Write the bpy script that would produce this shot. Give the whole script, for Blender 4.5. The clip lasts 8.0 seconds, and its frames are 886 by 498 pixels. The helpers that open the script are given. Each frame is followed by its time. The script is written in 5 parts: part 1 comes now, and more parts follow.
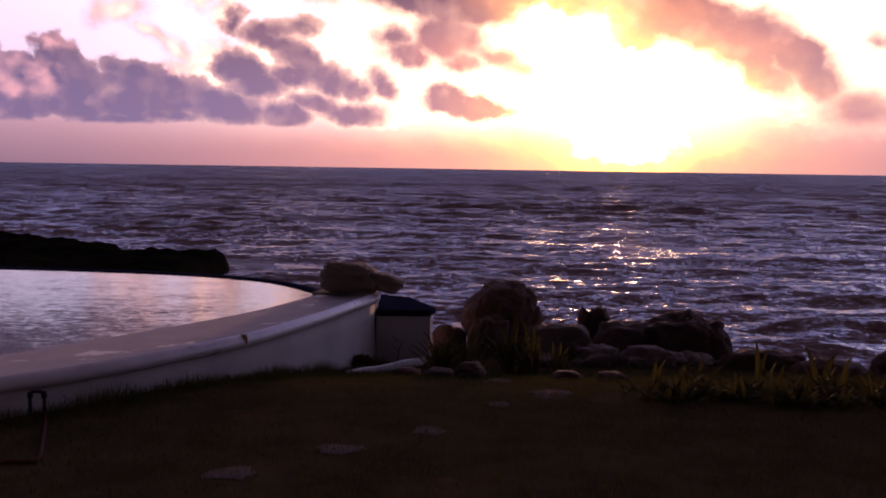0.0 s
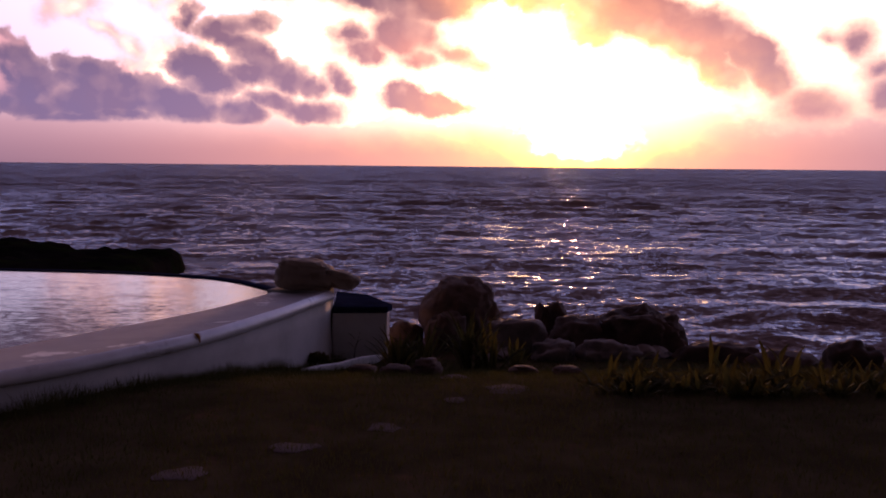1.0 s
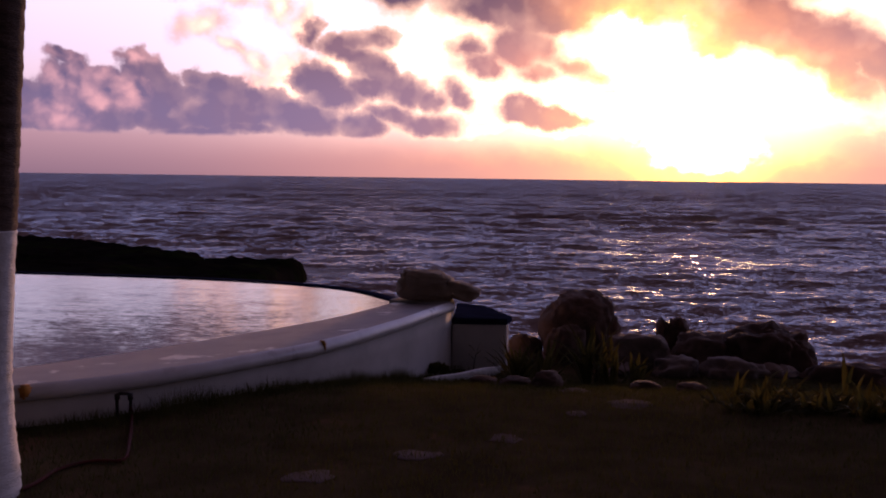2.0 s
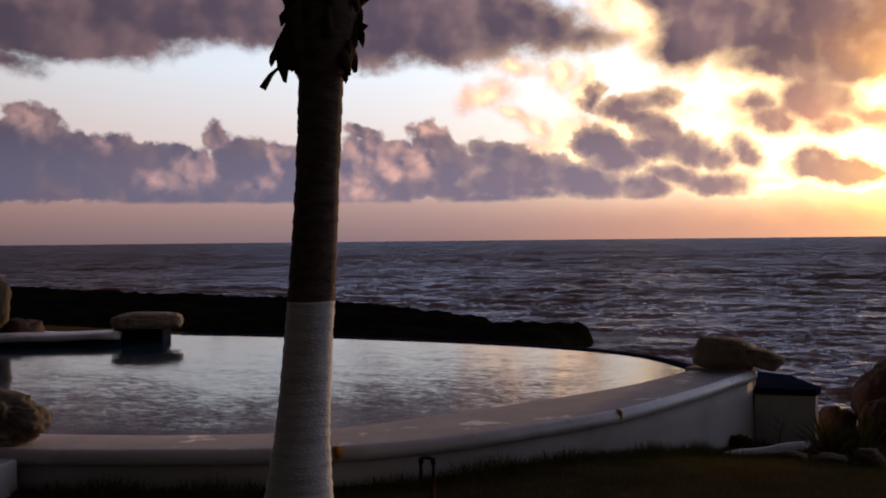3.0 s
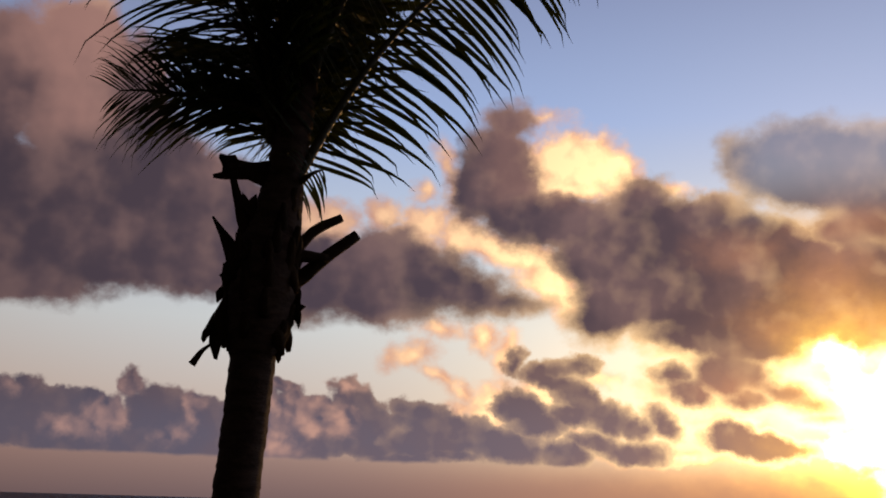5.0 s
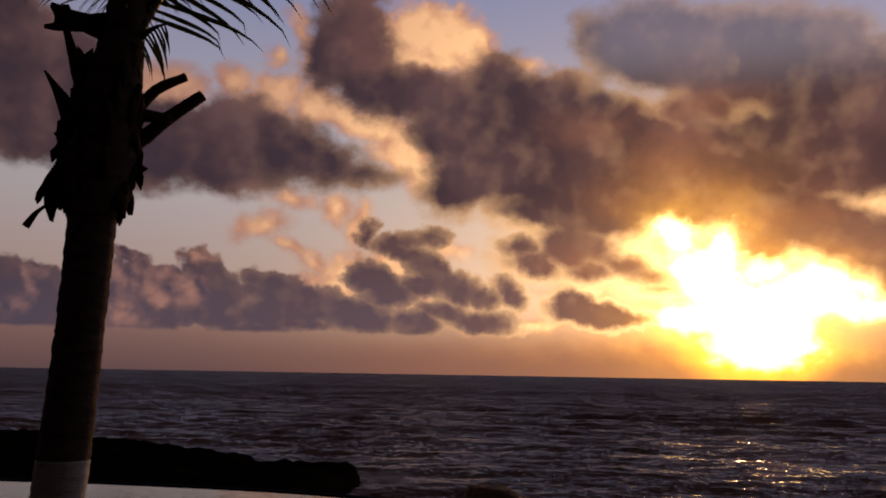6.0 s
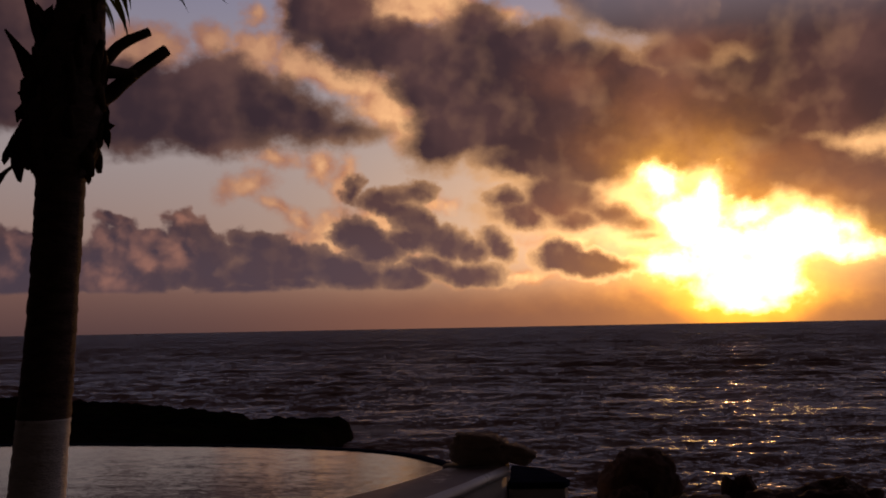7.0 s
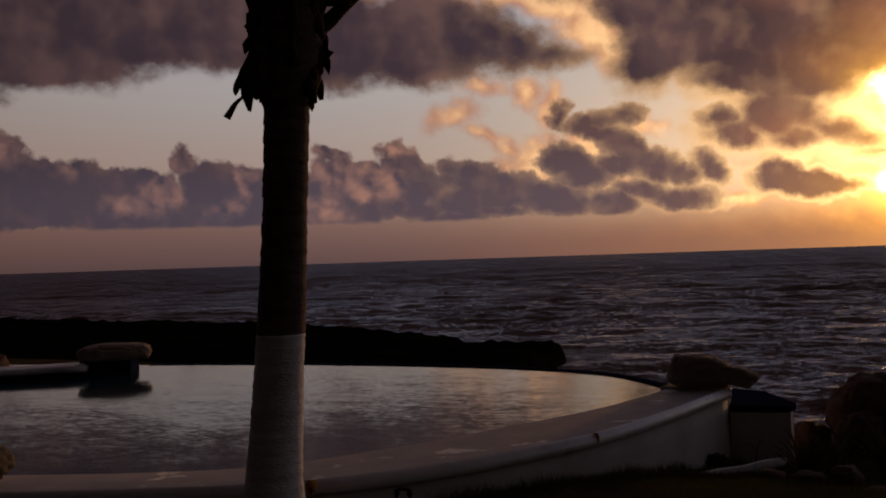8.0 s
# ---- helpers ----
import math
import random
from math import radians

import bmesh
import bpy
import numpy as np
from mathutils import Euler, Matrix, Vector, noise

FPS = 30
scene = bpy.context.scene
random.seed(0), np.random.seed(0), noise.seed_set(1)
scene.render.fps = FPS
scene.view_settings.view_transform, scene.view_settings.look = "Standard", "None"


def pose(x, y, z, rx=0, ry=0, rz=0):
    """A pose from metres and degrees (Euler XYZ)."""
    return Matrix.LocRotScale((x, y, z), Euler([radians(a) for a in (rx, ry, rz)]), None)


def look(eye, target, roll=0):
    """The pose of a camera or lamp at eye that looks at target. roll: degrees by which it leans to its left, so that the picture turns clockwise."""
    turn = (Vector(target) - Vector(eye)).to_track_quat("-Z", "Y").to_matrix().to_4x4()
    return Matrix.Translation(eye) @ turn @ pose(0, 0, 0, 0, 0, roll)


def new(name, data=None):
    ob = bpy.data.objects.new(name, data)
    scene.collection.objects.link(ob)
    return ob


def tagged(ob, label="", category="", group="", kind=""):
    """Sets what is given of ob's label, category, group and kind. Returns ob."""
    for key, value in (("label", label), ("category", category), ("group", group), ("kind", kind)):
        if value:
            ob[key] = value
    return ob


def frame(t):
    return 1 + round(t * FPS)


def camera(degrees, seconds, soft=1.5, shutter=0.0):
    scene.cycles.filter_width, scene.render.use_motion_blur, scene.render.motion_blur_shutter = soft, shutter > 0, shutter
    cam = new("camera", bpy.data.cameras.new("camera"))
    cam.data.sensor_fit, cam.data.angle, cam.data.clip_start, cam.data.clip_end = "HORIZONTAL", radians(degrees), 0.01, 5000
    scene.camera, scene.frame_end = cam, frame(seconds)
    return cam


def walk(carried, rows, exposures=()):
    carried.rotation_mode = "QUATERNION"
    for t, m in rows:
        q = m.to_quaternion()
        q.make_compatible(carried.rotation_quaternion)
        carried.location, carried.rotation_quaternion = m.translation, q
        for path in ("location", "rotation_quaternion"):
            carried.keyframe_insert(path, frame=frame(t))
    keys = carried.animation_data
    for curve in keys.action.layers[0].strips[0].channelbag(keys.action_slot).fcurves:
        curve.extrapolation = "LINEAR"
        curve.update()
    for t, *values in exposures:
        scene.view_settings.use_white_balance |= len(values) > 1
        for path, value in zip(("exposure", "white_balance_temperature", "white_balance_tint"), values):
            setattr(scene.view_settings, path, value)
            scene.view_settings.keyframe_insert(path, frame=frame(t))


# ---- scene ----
# ---- camera and walk ----
cam = camera(48.17, 8.0, soft=1.9)
PATH = [
    (0.0, pose(0.086, -0.023, 1.615, 85.33, -0.87, 0.07)),
    (0.3, pose(0.076, -0.015, 1.614, 85.43, -0.85, -1.20)),
    (0.5, pose(0.069, -0.010, 1.613, 85.58, -0.87, -1.09)),
    (0.7, pose(0.089, -0.002, 1.609, 85.47, -0.78, -1.11)),
    (1.0, pose(0.118, 0.010, 1.602, 85.19, -0.55, -2.33)),
    (1.2, pose(0.110, 0.013, 1.603, 85.20, -0.96, -3.34)),
    (2.3, pose(0.031, -0.038, 1.594, 86.26, -0.42, 10.05)),
    (2.5, pose(0.000, -0.000, 1.600, 86.53, -0.24, 13.72)),
    (2.7, pose(-0.010, 0.000, 1.607, 87.32, -0.47, 15.91)),
    (2.8, pose(-0.016, 0.002, 1.611, 87.91, -0.26, 17.45)),
    (3.0, pose(-0.027, 0.005, 1.620, 89.49, 0.60, 20.59)),
    (3.2, pose(-0.041, 0.019, 1.641, 91.34, 0.44, 21.33)),
    (3.5, pose(-0.061, 0.039, 1.673, 93.60, 0.78, 22.02)),
    (3.7, pose(-0.064, 0.019, 1.688, 95.98, 0.49, 21.30)),
    (4.0, pose(-0.069, -0.010, 1.711, 98.98, 1.04, 24.20)),
    (4.2, pose(-0.083, 0.002, 1.727, 100.98, 0.60, 22.61)),
    (4.5, pose(-0.105, 0.020, 1.750, 104.10, -0.42, 21.92)),
    (4.7, pose(-0.105, 0.032, 1.757, 105.52, -0.10, 18.51)),
    (5.0, pose(-0.104, 0.050, 1.768, 104.41, -1.60, 15.85)),
    (5.2, pose(-0.114, 0.078, 1.771, 102.27, -1.37, 13.90)),
    (6.3, pose(-0.065, 0.069, 1.736, 96.49, -0.40, 6.15)),
    (6.5, pose(-0.046, 0.071, 1.740, 96.00, 0.20, 5.97)),
    (6.7, pose(-0.035, 0.072, 1.727, 95.31, 0.58, 6.94)),
    (7.0, pose(-0.019, 0.073, 1.707, 94.52, 1.09, 6.83)),
    (7.2, pose(-0.016, 0.065, 1.699, 93.81, 1.15, 8.38)),
    (7.5, pose(-0.012, 0.053, 1.687, 92.11, 1.60, 12.12)),
    (7.7, pose(-0.033, 0.068, 1.678, 91.04, 1.54, 14.52)),
    (8.0, pose(-0.064, 0.090, 1.664, 90.58, 1.88, 18.88)),
]
EXPOSURES = [
    (0.0, 1.04, 6300, 63), (1.2, 1.04, 6300, 63), (2.3, 0.99, 6450, 47), (2.7, 0.92, 6700, 28), (3.0, 0.96, 6750, 17),
    (3.5, 0.66, 6850, 15), (4.0, 0.46, 7200, 16), (4.5, 0.50, 7300, 16), (5.0, 0.40, 7350, 16), (5.2, 0.24, 7400, 18), (6.3, -0.60, 8400, 40),
    (7.0, -0.74, 8600, 41), (7.5, -0.76, 8500, 39), (8.0, -0.42, 8200, 28),
]
walk(cam, PATH, EXPOSURES)

# ---- sky, sun ----
SUN_AZ, SUN_EL = 9.5, 3.3
SUN = Vector((math.sin(radians(SUN_AZ)) * math.cos(radians(SUN_EL)), math.cos(radians(SUN_AZ)) * math.cos(radians(SUN_EL)), math.sin(radians(SUN_EL))))

# clouds: bearing and height in degrees, half width and half height in degrees, tilt
CLOUD_WEST = [
    (-43.9, 16.0, 3.91, 3.92, 0), (-45.8, 17.0, 3.42, 3.59, 0), (-45.1, 13.2, 5.03, 2.78, 0), (-40.9, 12.9, 6.37, 2.78, 0),
    (-36.9, 13.2, 5.7, 2.16, 0), (-33.1, 14.1, 5.05, 2.16, 0), (-30.2, 13.1, 3.69, 1.83, 0), (-44.7, 20.2, 1.74, 1.37, 0),
    (-36.9, 16.7, 4.09, 2.29, 0), (-34.0, 18.2, 3.1, 2.61, 0), (-31.0, 16.2, 3.74, 2.61, 0), (-40.8, 11.4, 4.0, 1.37, 0),
    (-46.8, 13.3, 2.01, 2.94, 0),
]
CLOUD_WEST_TOP = [
    (-41.5, 22.8, 2.13, 1.8, 0), (-39.1, 23.7, 2.5, 1.5, 0), (-37.1, 23.9, 1.64, 1.63, 0), (-40.4, 21.1, 2.45, 1.63, 0),
    (-37.9, 21.4, 3.02, 2.48, 0), (-35.3, 22.2, 2.12, 2.22, 0), (-42.2, 19.9, 1.74, 1.96, 0), (-46.5, 19.5, 1.39, 1.31, 0),
    (-35.1, 19.7, 2.43, 1.96, 0), (-38.3, 18.8, 2.07, 1.47, 0),
]
CLOUD_TAIL = [
    (-23.5, 12.5, 3.68, 2.03, 0), (-19.8, 13.2, 3.02, 1.89, 0), (-20.5, 11.5, 3.67, 1.24, 0), (-17.1, 12.5, 3.01, 1.4, 0),
    (-14.8, 11.8, 2.34, 0.98, 0), (-12.7, 11.4, 1.67, 0.52, 0), (-18.1, 13.8, 1.35, 0.82, 0), (-25.1, 11.5, 2.67, 1.14, 0),
    (-45.9, 9.6, 1.33, 0.26, 0), (-44.4, 9.6, 0.83, 0.23, 0),
]
CLOUD_TOWER = [
    (-13.1, 19.8, 1.74, 1.89, 0), (-12.6, 21.6, 1.12, 0.98, 0), (-14.4, 17.6, 1.44, 1.47, 0), (-11.7, 16.4, 3.06, 1.31, -10),
    (-13.0, 18.5, 2.07, 1.63, 0), (-8.5, 16.0, 4.08, 1.37, 0), (-4.6, 16.6, 1.64, 1.57, 0), (-3.8, 14.8, 3.72, 2.29, 0),
    (-6.7, 13.8, 3.03, 1.96, -30), (-1.3, 15.9, 2.38, 1.37, 0), (-2.1, 13.2, 4.36, 2.61, 0), (-4.0, 11.7, 3.67, 1.96, 0),
    (-7.2, 10.3, 1.49, 1.05, 0), (-6.2, 11.5, 2.0, 1.96, 0), (1.0, 14.7, 2.03, 1.57, 0), (1.6, 12.6, 3.35, 2.94, 0),
    (-0.0, 10.3, 3.98, 1.96, 0), (-1.8, 9.4, 3.31, 1.14, -15),
]
CLOUD_FRINGE = [
    (-2.1, 6.7, 1.81, 0.91, 0), (0.2, 7.3, 2.63, 1.47, 0), (2.7, 6.4, 2.04, 0.78, -20), (1.1, 6.0, 1.97, 0.65, 0),
    (4.3, 5.7, 1.51, 0.52, -15), (5.1, 4.9, 1.18, 0.39, 0), (1.2, 9.2, 3.97, 1.63, 0), (3.8, 10.4, 2.32, 1.8, 0),
    (2.9, 13.0, 3.35, 2.61, 0), (1.3, 15.3, 2.03, 0.98, 0), (5.1, 13.7, 2.02, 1.31, 0), (6.0, 11.3, 3.0, 2.29, 0),
    (8.5, 10.2, 2.99, 1.8, 0), (6.9, 9.3, 1.66, 1.31, 0),
]
CLOUD_EAST = [
    (5.4, 18.4, 4.8, 2.4, -8), (9.6, 17.6, 4.6, 2.6, 0), (7.1, 15.0, 2.71, 1.24, 0), (12.5, 17.3, 4.45, 2.61, 0),
    (15.3, 14.6, 5.06, 2.94, 0), (17.8, 12.6, 2.68, 2.61, 0), (10.8, 13.2, 3.69, 1.83, 0), (7.5, 13.4, 2.35, 1.47, 0),
    (8.0, 12.0, 1.5, 1.47, 0), (14.3, 11.4, 4.33, 1.96, 0), (9.5, 11.1, 2.33, 2.12, 0), (11.6, 9.1, 3.31, 2.12, 0),
    (10.6, 7.5, 1.81, 1.37, 0), (14.2, 8.1, 3.63, 1.89, -15), (16.4, 6.7, 2.63, 1.5, -15), (18.0, 5.0, 1.97, 1.24, -20),
    (17.0, 8.2, 1.65, 1.05, 0),
]
CLOUD_FAR_EAST = [
    (19.1, 6.5, 2.63, 1.63, -35), (20.4, 4.7, 2.16, 1.18, -20), (17.6, 7.5, 1.98, 1.47, 0), (23.2, 7.0, 0.92, 0.46, -10),
    (24.6, 6.6, 0.76, 0.91, 0), (25.8, 5.2, 0.98, 0.65, 0), (26.5, 4.0, 1.31, 1.05, 0), (22.5, 3.5, 1.96, 1.11, 0),
]
CLOUD_BANK = [
    (-43.5, 5.3, 1.97, 1.37, 0), (-42.5, 5.9, 1.25, 0.72, 0), (-40.4, 5.1, 1.57, 0.72, 0), (-43.0, 4.0, 3.27, 1.47, 0),
    (-38.8, 4.7, 0.85, 0.98, 0), (-37.5, 4.4, 1.64, 0.91, 0), (-39.8, 3.7, 3.93, 1.24, 0), (-35.7, 4.4, 1.08, 0.91, 0),
    (-36.0, 3.1, 3.6, 0.98, 0), (-31.8, 4.4, 1.57, 1.31, 0), (-30.1, 4.1, 1.57, 1.08, 0), (-27.8, 3.7, 1.96, 1.24, 0),
    (-25.9, 4.0, 1.31, 0.85, 0), (-44.6, 4.9, 1.31, 1.5, 0),
]
CLOUD_BANK_BASE = [
    (-25.2, 2.7, 1.31, 0.52, 0), (-23.6, 4.0, 1.57, 0.98, 0), (-23.0, 3.1, 2.94, 0.65, 0), (-31.3, 2.7, 6.54, 0.52, 0),
    (-41.3, 3.0, 4.91, 0.59, 0), (-21.0, 5.3, 1.05, 1.11, -20), (-21.6, 5.9, 0.66, 0.46, 0), (-20.0, 4.3, 1.24, 1.08, 0),
    (-21.7, 3.7, 1.9, 0.65, 0), (-18.4, 5.2, 0.43, 0.36, 0), (-18.5, 4.6, 0.59, 0.46, 0), (-16.8, 4.4, 1.44, 0.91, -10),
    (-14.8, 3.9, 1.96, 0.98, -10), (-12.9, 3.4, 2.23, 0.88, -5), (-11.6, 2.9, 1.57, 0.65, 0), (-16.8, 3.3, 2.94, 0.65, 0),
    (-20.7, 2.9, 2.94, 0.46, 0),
]
CLOUD_BANK_WEST = [
    (-45.4, 4.6, 2.29, 1.5, 0), (-47.5, 4.2, 2.62, 1.44, 0), (-49.8, 4.0, 2.95, 1.31, 0), (-46.2, 3.4, 3.93, 0.98, 0),
    (-49.3, 3.2, 3.93, 0.78, 0), (-48.6, 5.0, 1.31, 0.85, 0),
]
CLOUD_HOOK = [
    (-9.7, 7.6, 1.5, 0.45, 5), (-8.4, 7.8, 0.9, 0.5, 0), (-10.8, 7.3, 0.8, 0.35, 0), (-9.2, 6.8, 1.6, 0.55, -20),
    (-8.0, 5.8, 1.6, 0.85, -30), (-8.4, 5.0, 1.43, 0.64, 0), (-6.6, 4.9, 1.43, 0.85, -25), (-5.3, 4.4, 1.24, 0.59, -15),
    (-3.6, 4.6, 1.09, 0.72, -35), (-11.9, 8.1, 0.46, 0.76, -20), (-11.4, 5.3, 1.58, 0.93, -20), (-10.7, 4.5, 1.43, 0.72, 0),
    (-9.1, 2.9, 1.58, 0.81, -5), (-7.2, 3.5, 1.81, 0.55, -8), (-5.1, 3.0, 2.18, 0.64, -5),
]
CLOUD_SUNSIDE = [
    (-0.1, 4.0, 1.38, 0.85, 0), (1.4, 3.5, 2.16, 0.78, -5), (2.5, 3.2, 2.16, 0.52, 0), (-18.1, 2.4, 1.9, 0.42, 0),
    (-15.5, 2.7, 1.9, 0.33, 0), (-2.1, 6.4, 1.48, 0.78, -10), (-2.9, 7.3, 1.05, 0.56, 0),
]
LIT_HIGH = [
    (-11.0, 18.8, 2.41, 1.57, 0), (-9.0, 19.6, 2.43, 1.5, 0), (-7.3, 19.2, 2.01, 1.7, 0), (-5.9, 18.6, 1.17, 1.18, 0),
    (-8.4, 17.9, 3.43, 0.65, 0), (-10.4, 22.0, 0.78, 0.26, 0), (-16.0, 19.1, 0.38, 0.78, 25), (-15.7, 17.8, 0.65, 0.91, 0),
    (-17.2, 17.7, 0.45, 0.42, 0), (-17.1, 15.9, 1.36, 0.91, 0), (-15.3, 15.4, 1.02, 1.08, 0), (-13.4, 14.7, 2.03, 0.78, -20),
    (-11.2, 14.0, 2.36, 0.78, -10), (-9.9, 12.6, 1.87, 1.05, 0), (-8.7, 11.6, 0.93, 1.18, 0), (-20.0, 16.3, 0.71, 0.65, 0),
]
LIT_EDGE = [
    (-23.4, 15.6, 1.97, 1.11, 0), (-3.3, 17.7, 1.3, 0.33, 0), (-0.4, 16.5, 1.12, 0.42, -20), (-18.1, 14.9, 1.96, 0.75, 0),
    (-39.2, 24.9, 1.58, 0.85, 0), (-37.5, 25.4, 1.08, 1.11, 0), (-37.8, 23.9, 1.21, 0.98, 0), (-47.0, 20.9, 1.15, 0.91, 0),
    (14.7, 6.3, 2.89, 0.46, -10), (16.3, 9.8, 1.33, 0.26, 0),
]
LIT_LOW = [
    (-43.3, 6.8, 0.86, 0.62, -20), (-42.4, 6.4, 0.76, 0.49, 0), (-39.5, 5.5, 0.43, 0.29, 0), (-33.2, 6.0, 0.59, 0.46, 0),
    (-34.6, 4.1, 0.88, 0.82, 0), (-37.0, 3.4, 0.52, 0.33, 0), (-35.1, 3.3, 0.75, 0.39, 0), (-31.0, 3.2, 0.59, 0.33, 0),
    (-30.0, 4.5, 0.39, 0.75, 0), (-23.9, 4.4, 1.38, 0.82, 0), (-24.7, 5.1, 1.08, 0.56, 0), (-23.3, 5.2, 1.08, 0.49, 0),
    (-22.0, 4.4, 0.88, 0.72, 0), (-24.9, 6.1, 0.72, 0.29, -20), (-21.5, 6.4, 0.66, 0.26, 0), (-25.2, 3.0, 1.24, 0.59, 0),
]
LIT_HOOK = [
    (-13.8, 9.3, 0.66, 0.72, 0), (-12.2, 8.7, 0.66, 0.88, -15), (-12.9, 5.7, 1.54, 0.82, 0), (-10.3, 6.1, 1.22, 1.18, 0),
    (-9.7, 3.9, 1.54, 0.56, 0), (-7.2, 7.0, 0.59, 0.39, 0), (-4.2, 2.8, 2.88, 0.39, 0), (0.2, 4.8, 1.57, 0.42, 0),
    (-13.5, 4.9, 1.25, 0.72, 0), (-18.0, 8.2, 1.22, 0.56, 15), (-16.1, 6.9, 1.25, 0.33, -25), (-15.1, 6.1, 0.76, 0.33, -25),
    (-16.2, 9.9, 0.86, 0.39, -10), (-15.1, 5.1, 0.92, 0.49, 0),
]
GLOW = [
    (5.4, 11.8, 1.84, 1.96, 20), (7.6, 10.1, 1.99, 1.31, 0), (3.1, 10.1, 1.49, 0.85, 0), (1.2, 14.0, 1.35, 0.52, 0),
    (10.3, 8.7, 1.98, 0.59, 0), (4.0, 7.2, 1.32, 0.65, 0), (-0.2, 6.5, 1.64, 0.39, 0), (14.1, 6.8, 2.63, 0.52, 0),
    (7.1, 15.3, 2.03, 0.52, 0), (-12.1, 20.1, 1.74, 2.29, 0), (-9.7, 18.4, 3.1, 0.98, 0), (-37.7, 22.6, 2.48, 2.29, 0),
    (-40.3, 23.5, 2.14, 1.31, 0), (-42.9, 20.5, 1.39, 1.63, 0),
]
BLAZE = [
    (9.7, 2.0, 2.61, 1.24, 0), (11.3, 2.6, 2.29, 1.63, 0), (8.8, 3.9, 2.03, 1.83, 0), (7.5, 5.8, 1.97, 1.8, -35),
    (6.1, 7.9, 1.25, 1.11, -35), (8.4, 7.1, 0.99, 1.31, 0), (12.9, 4.7, 2.95, 1.31, -10), (10.8, 5.7, 0.98, 0.72, 0),
    (15.2, 3.7, 2.29, 0.52, -5), (10.4, 1.0, 2.29, 0.46, 0), (6.2, 3.3, 1.31, 0.78, 0), (11.7, 4.1, 1.97, 1.63, 0),
]


def put(nt, socket, value):
    if isinstance(value, bpy.types.NodeSocket):
        nt.links.new(value, socket)
    else:
        socket.default_value = value


def calc(nt, op, *args, clamp=False):
    n = nt.nodes.new("ShaderNodeMath")
    n.operation, n.use_clamp = op, clamp
    for s, a in zip(n.inputs, args):
        put(nt, s, a)
    return n.outputs[0]


def vec(nt, op, *args, out=0):
    n = nt.nodes.new("ShaderNodeVectorMath")
    n.operation = op
    for s, a in zip(n.inputs, args):
        put(nt, s, a)
    return n.outputs[out]


def scaled(nt, v, k):
    n = nt.nodes.new("ShaderNodeVectorMath")
    n.operation = "SCALE"
    put(nt, n.inputs[0], v)
    put(nt, n.inputs["Scale"], k)
    return n.outputs[0]


def blend(nt, fac, a, b, kind="MIX"):
    n = nt.nodes.new("ShaderNodeMix")
    n.data_type, n.blend_type, n.clamp_factor = "RGBA", kind, True
    put(nt, n.inputs[0], fac)
    put(nt, n.inputs[6], a if not isinstance(a, tuple) else (*a[:3], 1))
    put(nt, n.inputs[7], b if not isinstance(b, tuple) else (*b[:3], 1))
    return n.outputs[2]


def grain(nt, where, scale, detail=4.0, rough=0.55, colour=False):
    n = nt.nodes.new("ShaderNodeTexNoise")
    n.noise_dimensions = "3D"
    put(nt, n.inputs["Vector"], where)
    n.inputs["Scale"].default_value, n.inputs["Detail"].default_value, n.inputs["Roughness"].default_value = scale, detail, rough
    return n.outputs["Color" if colour else "Fac"]


def cells(nt, where, scale, detail=1.5, smoothed=False):
    """Rounded heaps: highest in the middle of each cell, creased between them."""
    n = nt.nodes.new("ShaderNodeTexVoronoi")
    n.voronoi_dimensions, n.feature, n.normalize = "2D", ("SMOOTH_F1" if smoothed else "F1"), True
    put(nt, n.inputs["Vector"], where)
    n.inputs["Scale"].default_value, n.inputs["Detail"].default_value = scale, detail
    n.inputs["Roughness"].default_value, n.inputs["Lacunarity"].default_value = 0.5, 2.3
    if smoothed:
        n.inputs["Smoothness"].default_value = 0.35
    return calc(nt, "SUBTRACT", 0.30, n.outputs["Distance"])


def span(nt, value, lo, hi, out_lo=0.0, out_hi=1.0, smooth=True):
    n = nt.nodes.new("ShaderNodeMapRange")
    n.interpolation_type, n.clamp = ("SMOOTHSTEP" if smooth else "LINEAR"), True
    put(nt, n.inputs[0], value)
    for s, a in zip(n.inputs[1:5], (lo, hi, out_lo, out_hi)):
        put(nt, s, a)
    return n.outputs[0]


def ramp(nt, fac, stops):
    n = nt.nodes.new("ShaderNodeValToRGB")
    put(nt, n.inputs[0], fac)
    e = n.color_ramp.elements
    while len(e) < len(stops):
        e.new(0.5)
    for el, (p, c) in zip(e, stops):
        el.position, el.color = p, (*c, 1)
    return n.outputs[0]


